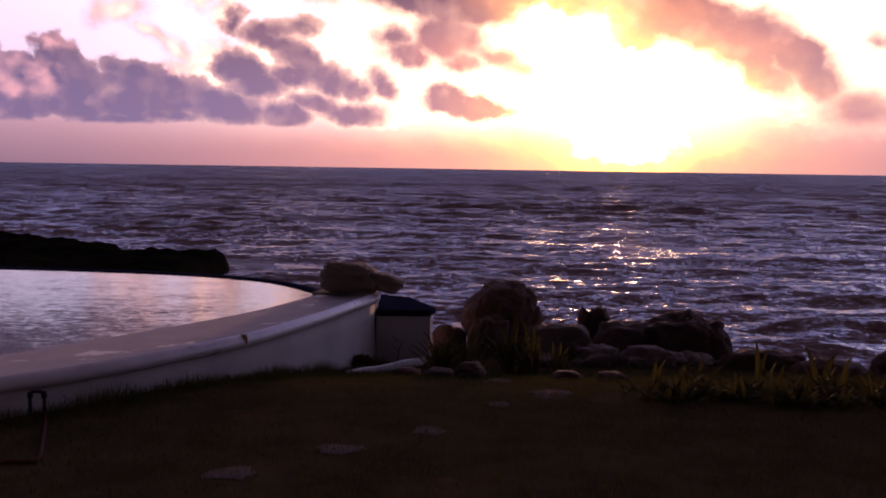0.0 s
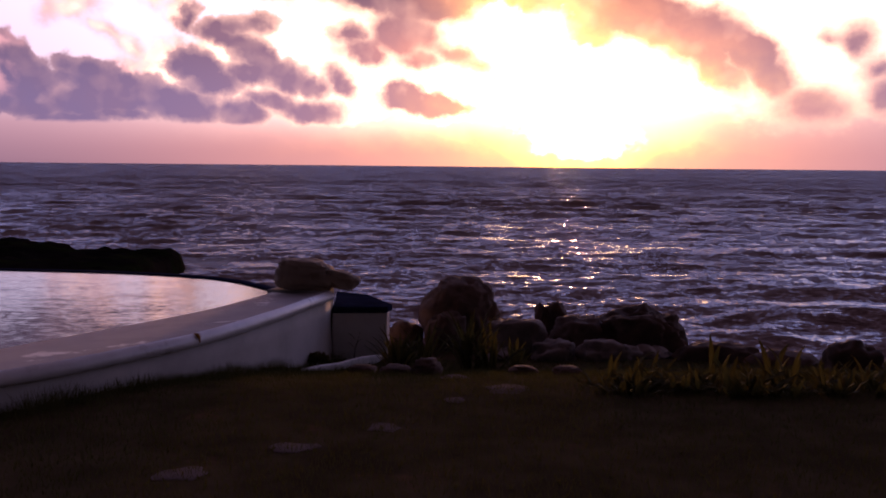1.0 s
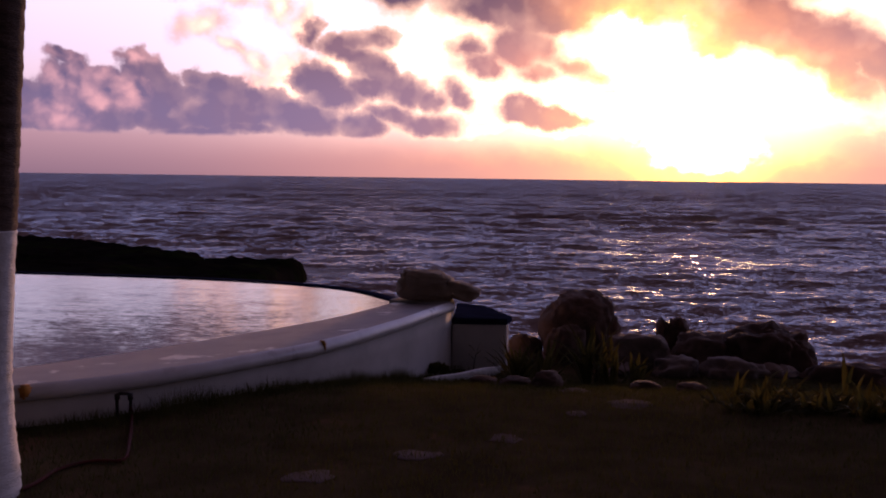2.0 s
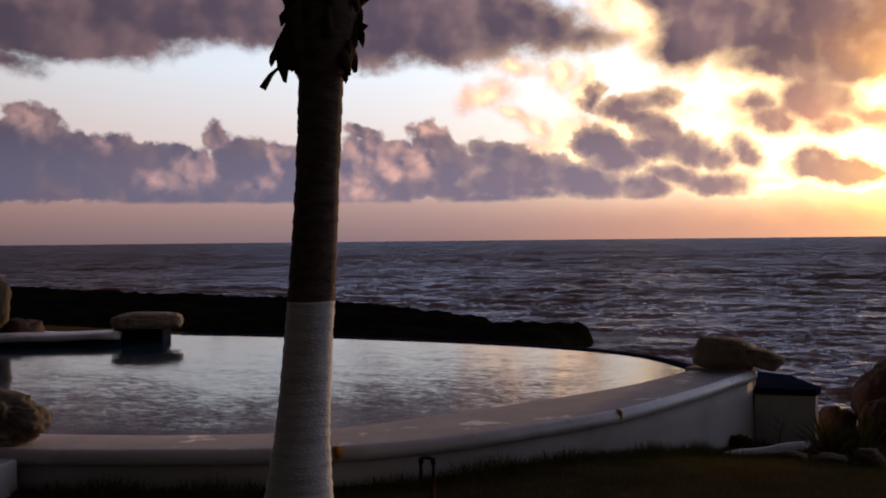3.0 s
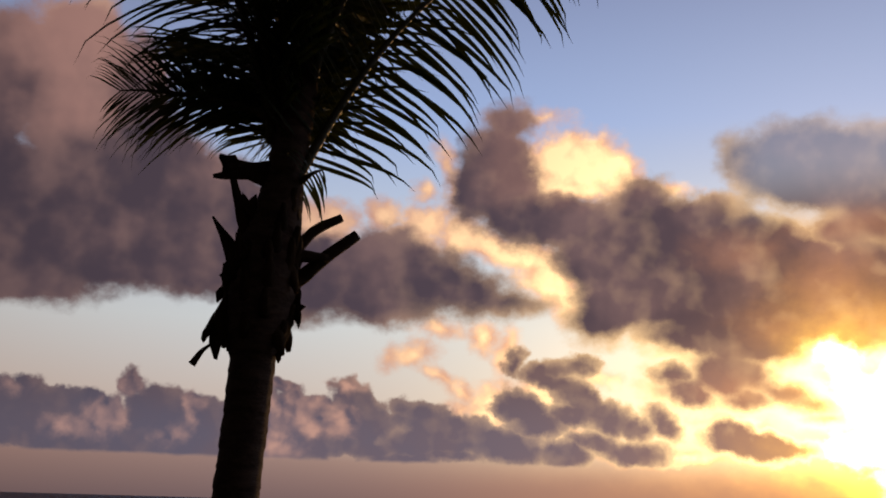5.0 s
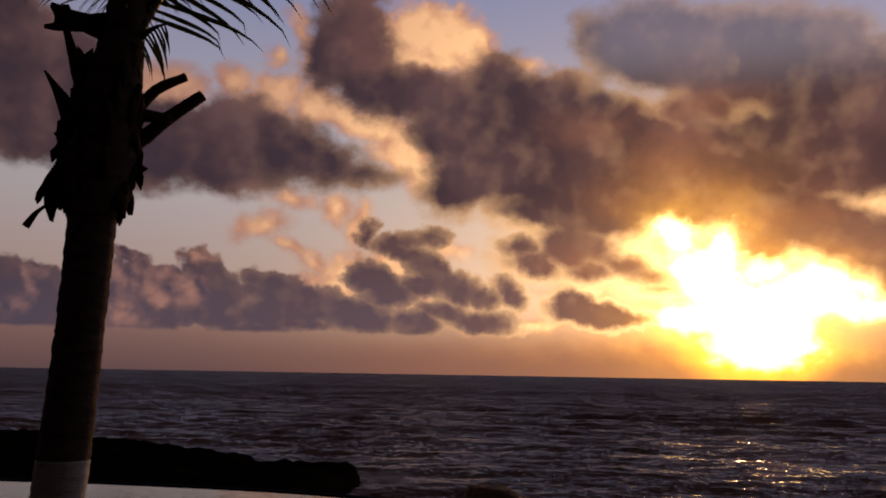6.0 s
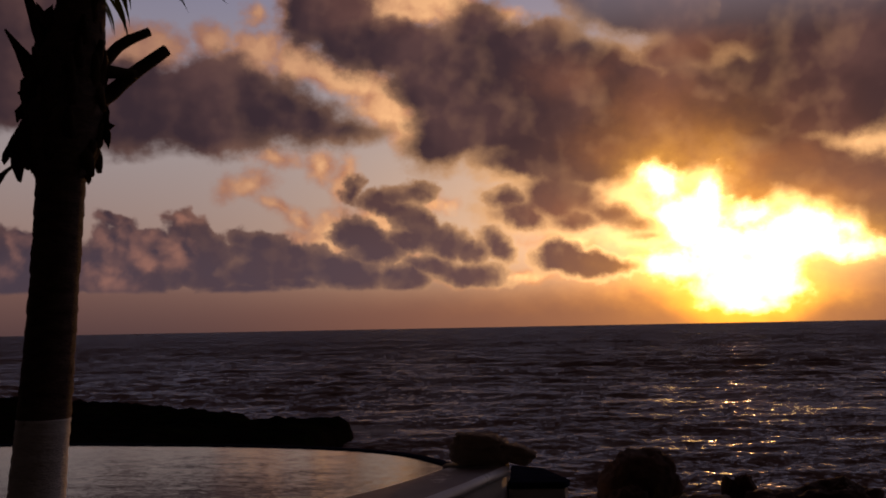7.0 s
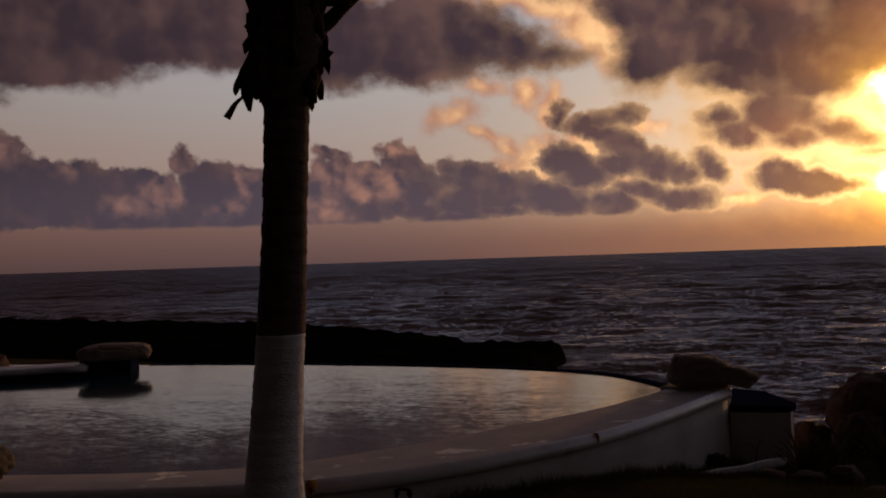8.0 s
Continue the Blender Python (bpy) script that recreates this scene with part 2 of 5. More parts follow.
def make_sky():
    w = bpy.data.worlds.new("evening_sky")
    scene.world = w
    w.use_nodes = True
    nt = w.node_tree
    nt.nodes.clear()
    way = nt.nodes.new("ShaderNodeTexCoord").outputs["Generated"]
    xyz = nt.nodes.new("ShaderNodeSeparateXYZ")
    nt.links.new(way, xyz.inputs[0])
    az = calc(nt, "MULTIPLY", calc(nt, "ARCTAN2", xyz.outputs[0], xyz.outputs[1]), 180 / math.pi)
    el = calc(nt, "MULTIPLY", calc(nt, "ARCSINE", xyz.outputs[2]), 180 / math.pi)
    up = calc(nt, "MAXIMUM", el, 0.0)
    comb = nt.nodes.new("ShaderNodeCombineXYZ")
    nt.links.new(az, comb.inputs[0])
    nt.links.new(el, comb.inputs[1])
    uv = comb.outputs[0]
    facing = vec(nt, "DOT_PRODUCT", way, tuple(SUN), out=1)
    off = calc(nt, "MULTIPLY", calc(nt, "ARCCOSINE", calc(nt, "MINIMUM", facing, 0.999999)), 180 / math.pi)

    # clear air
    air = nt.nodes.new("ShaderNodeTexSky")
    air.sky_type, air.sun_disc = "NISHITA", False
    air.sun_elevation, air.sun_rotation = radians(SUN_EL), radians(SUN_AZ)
    tone = ramp(nt, calc(nt, "DIVIDE", up, 90.0), [
        (0.0, (0.118, 0.090, 0.104)), (0.024, (0.215, 0.155, 0.155)), (0.06, (0.40, 0.375, 0.37)), (0.11, (0.41, 0.49, 0.55)),
        (0.17, (0.35, 0.45, 0.59)), (0.24, (0.22, 0.34, 0.60)), (0.32, (0.16, 0.23, 0.42)), (0.42, (0.108, 0.080, 0.086)), (1.0, (0.055, 0.045, 0.048))])
    back = span(nt, facing, -0.1, 0.96, 0.032, 1.0)
    tone = vec(nt, "MULTIPLY", scaled(nt, tone, back), blend(nt, back, (1.35, 1.0, 0.82), (1.0, 1.0, 1.0)))
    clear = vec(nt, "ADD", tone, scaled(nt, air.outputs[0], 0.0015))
    near = calc(nt, "EXPONENT", calc(nt, "MULTIPLY", calc(nt, "POWER", calc(nt, "DIVIDE", off, 18.0), 2.0), -1.0))
    low = span(nt, el, 3.0, 19.0, 1.0, 0.15)
    warm = blend(nt, span(nt, el, 0.5, 4.5), (0.62, 0.30, 0.15), (1.50, 1.28, 0.84))
    warm = blend(nt, calc(nt, "EXPONENT", calc(nt, "DIVIDE", off, -5.0)), warm, (2.0, 0.75, 0.04))
    clear = blend(nt, calc(nt, "MULTIPLY", calc(nt, "MULTIPLY", near, 1.05, clamp=True), low), clear, warm)

    # cloud shapes, roughened at three sizes
    warp = scaled(nt, vec(nt, "SUBTRACT", grain(nt, uv, 0.25, 2.0, 0.5, True), (0.5, 0.5, 0.5)), 1.0)
    fine = scaled(nt, vec(nt, "SUBTRACT", grain(nt, uv, 0.85, 4.5, 0.58, True), (0.5, 0.5, 0.5)), 1.1)
    bent = vec(nt, "ADD", uv, vec(nt, "ADD", vec(nt, "MULTIPLY", warp, (1.0, 0.55, 0.0)), vec(nt, "MULTIPLY", fine, (1.0, 0.8, 0.0))))

    def reach(banks, last):
        """Degrees from the nearest cloud's edge, less than nothing inside; worked out cloud after cloud."""
        whole = None
        for bank, soft in banks:
            edge = None
            for a, e, rx, ry, tilt in bank:
                m = nt.nodes.new("ShaderNodeMapping")
                m.vector_type = "TEXTURE"
                nt.links.new(bent if last is None else vec(nt, "MULTIPLY_ADD", last, (1e-7, 1e-7, 0.0), bent), m.inputs["Vector"])
                m.inputs["Location"].default_value = (a, e, 0)
                m.inputs["Rotation"].default_value = (0, 0, radians(tilt))
                m.inputs["Scale"].default_value = (rx, ry, 1)
                r = min(rx, ry) * 0.6 + max(rx, ry) * 0.15
                d = calc(nt, "MULTIPLY_ADD", vec(nt, "LENGTH", m.outputs[0], out=1), r, -r)
                edge = d if edge is None else calc(nt, "SMOOTH_MIN", edge, d, soft)
                last = edge
            whole = edge if whole is None else calc(nt, "MINIMUM", whole, edge)
            last = whole
        return whole

    # wisps for the torn high cloud, heaps for the low bank
    wisp = calc(nt, "SUBTRACT", grain(nt, vec(nt, "MULTIPLY", uv, (0.85, 1.15, 1.0)), 0.40, 6.0, 0.56), 0.48)
    puff = calc(nt, "SUBTRACT", grain(nt, uv, 0.9, 5.0, 0.55), 0.45)
    heaps = calc(nt, "MULTIPLY_ADD", cells(nt, bent, 0.62, 1.8), 0.55, calc(nt, "MULTIPLY_ADD", puff, 0.75, 0.12))
    high = reach(((CLOUD_WEST, 0.9), (CLOUD_WEST_TOP, 0.8), (CLOUD_TAIL, 0.5), (CLOUD_TOWER, 0.5), (CLOUD_FRINGE, 0.4), (CLOUD_EAST, 0.7), (CLOUD_FAR_EAST, 0.4)), None)
    bank = reach(((CLOUD_BANK, 0.25), (CLOUD_BANK_WEST, 0.25), (CLOUD_BANK_BASE, 0.25), (CLOUD_HOOK, 0.2), (CLOUD_SUNSIDE, 0.3)), high)
    sunny = reach(((LIT_HIGH, 0.4), (LIT_EDGE, 0.5), (LIT_HOOK, 0.25)), bank)
    front = reach(((LIT_LOW, 0.2),), sunny)
    bank = calc(nt, "SMOOTH_MIN", bank, front, 0.3)
    blaze = reach(((BLAZE, 0.3),), bank)
    warmed = reach(((GLOW, 0.8),), blaze)

    torn = calc(nt, "MULTIPLY_ADD", wisp, 1.9, calc(nt, "MULTIPLY", cells(nt, bent, 0.42, 1.6), 0.5))
    deep_high = calc(nt, "SUBTRACT", calc(nt, "ADD", torn, 0.25), high)
    floor_line = calc(nt, "MULTIPLY_ADD", heaps, 0.30, calc(nt, "SUBTRACT", el, 2.3))
    deep_bank = calc(nt, "MINIMUM", calc(nt, "SUBTRACT", heaps, bank), floor_line)
    cover_high = span(nt, deep_high, -0.50, 0.38)
    cover_high = calc(nt, "MULTIPLY", cover_high, calc(nt, "SUBTRACT", 1.0, calc(nt, "MULTIPLY", span(nt, el, 15.0, 19.0, 0.0, 0.38), span(nt, az, -2.0, 3.0))))
    cover_bank = span(nt, deep_bank, -0.17, 0.10)
    thick_high = span(nt, calc(nt, "SUBTRACT", calc(nt, "MULTIPLY", torn, 0.45), high), -0.30, 0.75)
    thick_bank = span(nt, calc(nt, "SUBTRACT", calc(nt, "MULTIPLY", heaps, 0.7), bank), -0.20, 0.50)
    thick = calc(nt, "MAXIMUM", thick_high, thick_bank)
    deep_sunny = calc(nt, "SUBTRACT", calc(nt, "MULTIPLY_ADD", wisp, 1.6, calc(nt, "MULTIPLY", puff, 0.7)), sunny)
    veil = span(nt, deep_sunny, -0.50, 0.35)
    crown = calc(nt, "MULTIPLY", span(nt, calc(nt, "SUBTRACT", heaps, front), -0.30, 0.42), 0.72)

    # light on the heaps, from the low sun
    toward = vec(nt, "NORMALIZE", vec(nt, "SUBTRACT", (SUN_AZ, SUN_EL + 14.0, 0.0), uv))
    soft_lump = grain(nt, uv, 0.22, 3.5, 0.5)
    soft_lit = grain(nt, vec(nt, "ADD", uv, scaled(nt, toward, 0.9)), 0.22, 3.5, 0.5)
    relief = calc(nt, "MULTIPLY", calc(nt, "SUBTRACT", soft_lump, soft_lit), 2.2)
    heap = calc(nt, "SUBTRACT", cells(nt, bent, 0.55, 1.4, True), cells(nt, vec(nt, "ADD", bent, scaled(nt, toward, 0.5)), 0.55, 1.4, True))
    near1 = calc(nt, "EXPONENT", calc(nt, "DIVIDE", off, -3.3))
    near2 = calc(nt, "EXPONENT", calc(nt, "MULTIPLY", calc(nt, "POWER", calc(nt, "DIVIDE", off, 16.5), 1.5), -1.0))
    grey = blend(nt, span(nt, el, 3.0, 9.0), (0.088, 0.086, 0.130), (0.054, 0.043, 0.062))
    grey = blend(nt, calc(nt, "MULTIPLY", span(nt, soft_lump, 0.40, 0.66), span(nt, el, 5.0, 14.0, 0.25, 1.0)), grey, (0.130, 0.088, 0.098))
    grey = blend(nt, calc(nt, "MULTIPLY", near2, span(nt, el, 7.0, 11.0, 1.0, 0.05)), grey, (0.25, 0.155, 0.135))
    rosy = calc(nt, "MULTIPLY", span(nt, off, 20.0, 40.0), span(nt, calc(nt, "MULTIPLY_ADD", soft_lump, 14.0, el), 25.5, 33.5, 0.0, 0.95))
    grey = blend(nt, rosy, grey, (0.30, 0.175, 0.165))
    dark = blend(nt, calc(nt, "MULTIPLY", near1, span(nt, soft_lump, 0.30, 0.62, 0.6, 1.3)), grey, (0.78, 0.27, 0.08))
    warm_side = blend(nt, near2, (0.36, 0.215, 0.20), (1.05, 0.42, 0.12))
    dark = blend(nt, calc(nt, "MULTIPLY", span(nt, calc(nt, "SUBTRACT", torn, warmed), -1.3, 0.9), 0.21), dark, warm_side)
    bright = blend(nt, near2, (0.44, 0.28, 0.23), (4.0, 2.9, 1.3))
    glowing = blend(nt, near2, (0.33, 0.21, 0.20), (1.9, 0.95, 0.34))
    sunlit = blend(nt, calc(nt, "ADD", span(nt, deep_sunny, -0.30, 0.90), calc(nt, "MULTIPLY_ADD", heap, 1.3, calc(nt, "MULTIPLY", relief, 1.2)), clamp=True), glowing, bright)
    lit_bank = calc(nt, "ADD", calc(nt, "MULTIPLY_ADD", heap, 2.2, 0.52), calc(nt, "MULTIPLY", relief, 1.2), clamp=True)
    rim = calc(nt, "MULTIPLY", calc(nt, "POWER", calc(nt, "SUBTRACT", 1.0, thick), 1.4), calc(nt, "MULTIPLY", calc(nt, "MULTIPLY_ADD", near2, 0.85, 0.07), span(nt, el, 9.0, 17.0, 1.0, 0.45)))
    tint = calc(nt, "ADD", calc(nt, "MULTIPLY", relief, 0.14), calc(nt, "MULTIPLY_ADD", heap, calc(nt, "MULTIPLY_ADD", cover_bank, 0.10, 0.05), rim), clamp=True)
    shaded = blend(nt, tint, dark, bright)
    sunlit = scaled(nt, sunlit, back)
    shaded = scaled(nt, shaded, back)
    whole = blend(nt, veil, clear, sunlit)
    whole = blend(nt, calc(nt, "MAXIMUM", cover_high, cover_bank), whole, shaded)
    whole = blend(nt, calc(nt, "MULTIPLY", crown, lit_bank), whole, scaled(nt, glowing, calc(nt, "MULTIPLY", back, 1.15)))

    # the sun behind thin cloud
    gap = calc(nt, "SUBTRACT", 1.0, calc(nt, "MULTIPLY", thick, 0.72))
    flame = calc(nt, "SUBTRACT", blaze, calc(nt, "MULTIPLY_ADD", wisp, 1.8, calc(nt, "MULTIPLY", puff, 0.8)))
    outside = calc(nt, "MAXIMUM", flame, 0.0)
    core = calc(nt, "MULTIPLY", span(nt, flame, 0.20, -1.0), 10.0)
    fringe = calc(nt, "MULTIPLY", calc(nt, "MULTIPLY", calc(nt, "EXPONENT", calc(nt, "DIVIDE", outside, -0.9)), 1.25), calc(nt, "ADD", calc(nt, "MULTIPLY", gap, 0.6), 0.4))
    halo = calc(nt, "MULTIPLY", calc(nt, "EXPONENT", calc(nt, "DIVIDE", off, -4.5)), calc(nt, "MULTIPLY", gap, 1.1))
    glow = vec(nt, "ADD", scaled(nt, (1.0, 0.76, 0.33), core), vec(nt, "ADD", scaled(nt, (1.0, 0.58, 0.05), fringe), scaled(nt, (1.0, 0.44, 0.05), halo)))
    whole = vec(nt, "ADD", whole, glow)

    # sea haze along the horizon, thickest away from the sun's own gap
    aside = calc(nt, "ABSOLUTE", calc(nt, "SUBTRACT", az, SUN_AZ + 0.6))
    murk = calc(nt, "MULTIPLY", span(nt, calc(nt, "MULTIPLY_ADD", wisp, 2.0, el), 0.4, 3.2, 0.80, 0.0), span(nt, calc(nt, "SUBTRACT", aside, calc(nt, "MULTIPLY", up, 1.3)), 1.5, 4.0))
    murk = calc(nt, "MULTIPLY", murk, span(nt, aside, 8.0, 30.0, 1.0, 0.15))
    east = calc(nt, "MULTIPLY", span(nt, calc(nt, "MULTIPLY_ADD", wisp, 5.0, el), 2.2, 5.5, 0.75, 0.0), span(nt, az, 13.0, 19.0))
    murk = calc(nt, "MAXIMUM", murk, east)
    dim = blend(nt, calc(nt, "EXPONENT", calc(nt, "DIVIDE", off, -6.5)), (0.19, 0.125, 0.130), (1.05, 0.50, 0.17))
    whole = blend(nt, murk, whole, scaled(nt, dim, back))
    bg = nt.nodes.new("ShaderNodeBackground")
    nt.links.new(whole, bg.inputs[0])
    bg.inputs[1].default_value = 1.0
    nt.links.new(bg.outputs[0], nt.nodes.new("ShaderNodeOutputWorld").inputs[0])


make_sky()
lamp = bpy.data.lights.new("sun", "SUN")
lamp.energy, lamp.angle, lamp.color = 0.5, radians(2.0), (1.0, 0.56, 0.22)
sun = new("sun", lamp)
sun.matrix_world = look((0, 0, 30), (-SUN.x * 10, -SUN.y * 10, 30 - SUN.z * 10))

# ---- materials ----
def surface(name, dark, light, size=1.0, rough=0.8, bump=0.3, grit=40.0, metal=0.0, spots=None, stretch=(1, 1, 1), per_object=0.0, gloss=0.5):
    """A worn surface: stains at about the given size in metres, grain, relief, and optional patches of a third colour."""
    m = bpy.data.materials.new(name)
    m.use_nodes = True
    nt = m.node_tree
    b = nt.nodes["Principled BSDF"]
    where = vec(nt, "MULTIPLY", nt.nodes.new("ShaderNodeTexCoord").outputs["Object"], stretch)
    big = grain(nt, where, 1.0 / size, 4.0, 0.6)
    small = grain(nt, where, grit, 3.0, 0.6)
    f = calc(nt, "ADD", calc(nt, "MULTIPLY", span(nt, big, 0.3, 0.7), 0.7), calc(nt, "MULTIPLY", small, 0.3))
    c = blend(nt, f, dark, light)
    if spots:
        colour, lo, hi, scale = spots
        c = blend(nt, span(nt, grain(nt, where, scale, 5.0, 0.65), lo, hi), c, colour)
    if per_object:
        info = nt.nodes.new("ShaderNodeObjectInfo")
        c = scaled(nt, c, span(nt, info.outputs["Random"], 0.0, 1.0, 1 - per_object, 1 + per_object, smooth=False))
    nt.links.new(c, b.inputs["Base Color"])
    put(nt, b.inputs["Roughness"], span(nt, big, 0.2, 0.8, max(rough - 0.12, 0.02), min(rough + 0.1, 1.0)))
    b.inputs["Metallic"].default_value = metal
    b.inputs["Specular IOR Level"].default_value = gloss
    bn = nt.nodes.new("ShaderNodeBump")
    bn.inputs["Strength"].default_value, bn.inputs["Distance"].default_value = bump, 0.02
    nt.links.new(calc(nt, "ADD", calc(nt, "MULTIPLY", big, 0.8), calc(nt, "MULTIPLY", small, 0.35)), bn.inputs["Height"])
    nt.links.new(bn.outputs[0], b.inputs["Normal"])
    return m


def leafy(name, dark, light, through_light=0.35, rough=0.45, gloss=0.3):
    """Leaf that lets some light through."""
    m = surface(name, dark, light, 0.25, rough, 0.12, 60.0, per_object=0.25, gloss=gloss)
    nt = m.node_tree
    b = nt.nodes["Principled BSDF"]
    t = nt.nodes.new("ShaderNodeBsdfTranslucent")
    t.inputs[0].default_value = (light[0] * 1.6, light[1] * 1.5, light[2], 1)
    mix = nt.nodes.new("ShaderNodeMixShader")
    mix.inputs[0].default_value = through_light
    nt.links.new(b.outputs[0], mix.inputs[1])
    nt.links.new(t.outputs[0], mix.inputs[2])
    nt.links.new(mix.outputs[0], nt.nodes["Material Output"].inputs[0])
    return m


def watery(name, colour, ripple, rough, foam=False, lean=0.0):
    """Water with ripples of several lengths: rows of scale, stretch and slope."""
    m = bpy.data.materials.new(name)
    m.use_nodes = True
    nt = m.node_tree
    b = nt.nodes["Principled BSDF"]
    b.inputs["Base Color"].default_value = (*colour, 1)
    b.inputs["Roughness"].default_value, b.inputs["IOR"].default_value = rough, 1.33
    where = nt.nodes.new("ShaderNodeTexCoord").outputs["Object"]
    total = None
    for scale, stretch, height in ripple:
        h = scaled(nt, vec(nt, "SUBTRACT", grain(nt, vec(nt, "MULTIPLY", where, stretch), scale, 3.0, 0.62, True), (0.5, 0.5, 0.5)), height)
        total = h if total is None else vec(nt, "ADD", total, h)
    # slopes of the ripples; on open water the faces turned to the shore are the ones that show
    slope = vec(nt, "MULTIPLY", total, (1.0, 1.6, 0.0))
    if lean:  # the origin lies on the shore side
        flat = vec(nt, "NORMALIZE", vec(nt, "MULTIPLY", where, (1.0, 1.0, 0.0)))
        far = span(nt, vec(nt, "LENGTH", where, out=1), 15.0, 220.0, lean * 0.72, lean)
        slope = vec(nt, "SUBTRACT", slope, scaled(nt, flat, far))
    geo = nt.nodes.new("ShaderNodeNewGeometry")
    nt.links.new(vec(nt, "NORMALIZE", vec(nt, "ADD", geo.outputs["Normal"], slope)), b.inputs["Normal"])
    if foam:
        att = nt.nodes.new("ShaderNodeAttribute")
        att.attribute_name = "foam"
        lace = grain(nt, vec(nt, "MULTIPLY", where, (0.7, 1.6, 1.0)), 1.3, 6.0, 0.7)
        f = span(nt, calc(nt, "ADD", att.outputs["Fac"], calc(nt, "MULTIPLY", calc(nt, "SUBTRACT", lace, 0.5), 1.5)), 0.55, 0.85)
        nt.links.new(blend(nt, f, colour, (0.72, 0.74, 0.76)), b.inputs["Base Color"])
        put(nt, b.inputs["Roughness"], calc(nt, "ADD", calc(nt, "MULTIPLY", f, 0.6), rough))
    return m


GRASS = surface("grass_soil", (0.046, 0.036, 0.020), (0.105, 0.078, 0.044), 0.6, 0.95, 0.8, 55.0, spots=((0.13, 0.075, 0.045), 0.58, 0.72, 1.6), gloss=0.0)
BLADE = leafy("grass_blade", (0.036, 0.043, 0.017), (0.095, 0.090, 0.036), 0.14, 0.9, 0.05)
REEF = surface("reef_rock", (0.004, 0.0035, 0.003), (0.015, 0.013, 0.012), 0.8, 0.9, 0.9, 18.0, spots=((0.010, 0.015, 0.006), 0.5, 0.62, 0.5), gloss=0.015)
SEA = watery("sea_water", (0.12, 0.064, 0.066), [(0.03, (0.9, 1.2, 1), 0.06), (0.09, (0.9, 1.2, 1), 0.14), (0.25, (0.6, 1.3, 1), 0.20), (0.9, (0.7, 1.3, 1), 0.34), (3.2, (0.9, 1.2, 1), 0.52), (9.0, (1, 1, 1), 0.44)], 0.15, foam=True, lean=0.33)
POOL = watery("pool_water", (0.018, 0.05, 0.07), [(1.2, (0.6, 1.6, 1), 0.02), (5.0, (0.5, 1.6, 1), 0.022), (14.0, (0.6, 1.6, 1), 0.050), (40.0, (0.8, 1.3, 1), 0.036)], 0.09, lean=0.025)
PLASTER = surface("white_render", (0.32, 0.305, 0.29), (0.50, 0.48, 0.465), 0.7, 0.85, 0.25, 45.0, spots=((0.42, 0.40, 0.36), 0.60, 0.78, 1.1))
# Lit copy of white_render: paler base makes up for missing light on the block.
LIT_RENDER = surface("lit_white_render", (0.58, 0.55, 0.53), (0.80, 0.77, 0.75), 0.5, 0.9, 0.25, 45.0, spots=((0.45, 0.42, 0.39), 0.60, 0.78, 1.4), gloss=0.2)
# Coping top is darker than its lip, with paler patches.
COPING = surface("grey_coping", (0.23, 0.215, 0.225), (0.37, 0.35, 0.36), 0.35, 0.7, 0.3, 50.0, spots=((0.75, 0.74, 0.73), 0.60, 0.66, 1.8), gloss=0.2)
NOSING = surface("smooth_white_nosing", (0.44, 0.435, 0.445), (0.64, 0.64, 0.65), 0.4, 0.34, 0.15, 50.0)
BLUE_TILE = surface("blue_tile", (0.011, 0.013, 0.028), (0.022, 0.028, 0.060), 0.2, 0.8, 0.15, 30.0, gloss=0.0)
RUST = surface("rust_patch", (0.36, 0.14, 0.02), (0.55, 0.26, 0.05), 0.05, 0.9, 0.4, 90.0)
LIME = surface("limestone", (0.24, 0.175, 0.128), (0.43, 0.325, 0.24), 0.35, 0.9, 0.7, 28.0, spots=((0.16, 0.12, 0.09), 0.55, 0.72, 2.5), per_object=0.12)
DARK_ROCK = surface("dark_rock", (0.055, 0.036, 0.029), (0.19, 0.120, 0.092), 0.3, 0.9, 0.9, 22.0, spots=((0.09, 0.06, 0.045), 0.62, 0.75, 3.0), per_object=0.2, gloss=0.12)
GREY_ROCK = surface("grey_rock", (0.105, 0.080, 0.070), (0.29, 0.225, 0.195), 0.3, 0.92, 0.8, 25.0, spots=((0.02, 0.017, 0.015), 0.55, 0.7, 3.5), per_object=0.25, gloss=0.1)
FLAG = surface("flagstone", (0.085, 0.064, 0.062), (0.19, 0.148, 0.14), 0.25, 0.95, 0.5, 30.0, per_object=0.15, gloss=0.03)
WHITE_BOARD = surface("weathered_board", (0.60, 0.58, 0.56), (0.82, 0.80, 0.78), 0.3, 0.35, 0.3, 60.0, stretch=(1, 4, 1))
BROWN_ROCK = surface("brown_rock", (0.06, 0.045, 0.03), (0.16, 0.12, 0.085), 0.3, 0.92, 0.9, 25.0, spots=((0.03, 0.022, 0.016), 0.52, 0.68, 3.0), gloss=0.3)
BARK = surface("palm_bark", (0.060, 0.040, 0.032), (0.18, 0.125, 0.10), 0.12, 0.95, 0.9, 45.0, stretch=(1, 1, 3.0), gloss=0.2)
PAINT = surface("lime_paint_on_bark", (0.52, 0.50, 0.49), (0.76, 0.75, 0.74), 0.2, 0.9, 0.7, 40.0, spots=((0.34, 0.30, 0.27), 0.64, 0.74, 6.0), stretch=(1, 1, 2.5))
HUSK = surface("dry_leaf_base", (0.022, 0.014, 0.009), (0.09, 0.055, 0.03), 0.1, 0.95, 0.8, 60.0, stretch=(1, 1, 0.4), gloss=0.2)
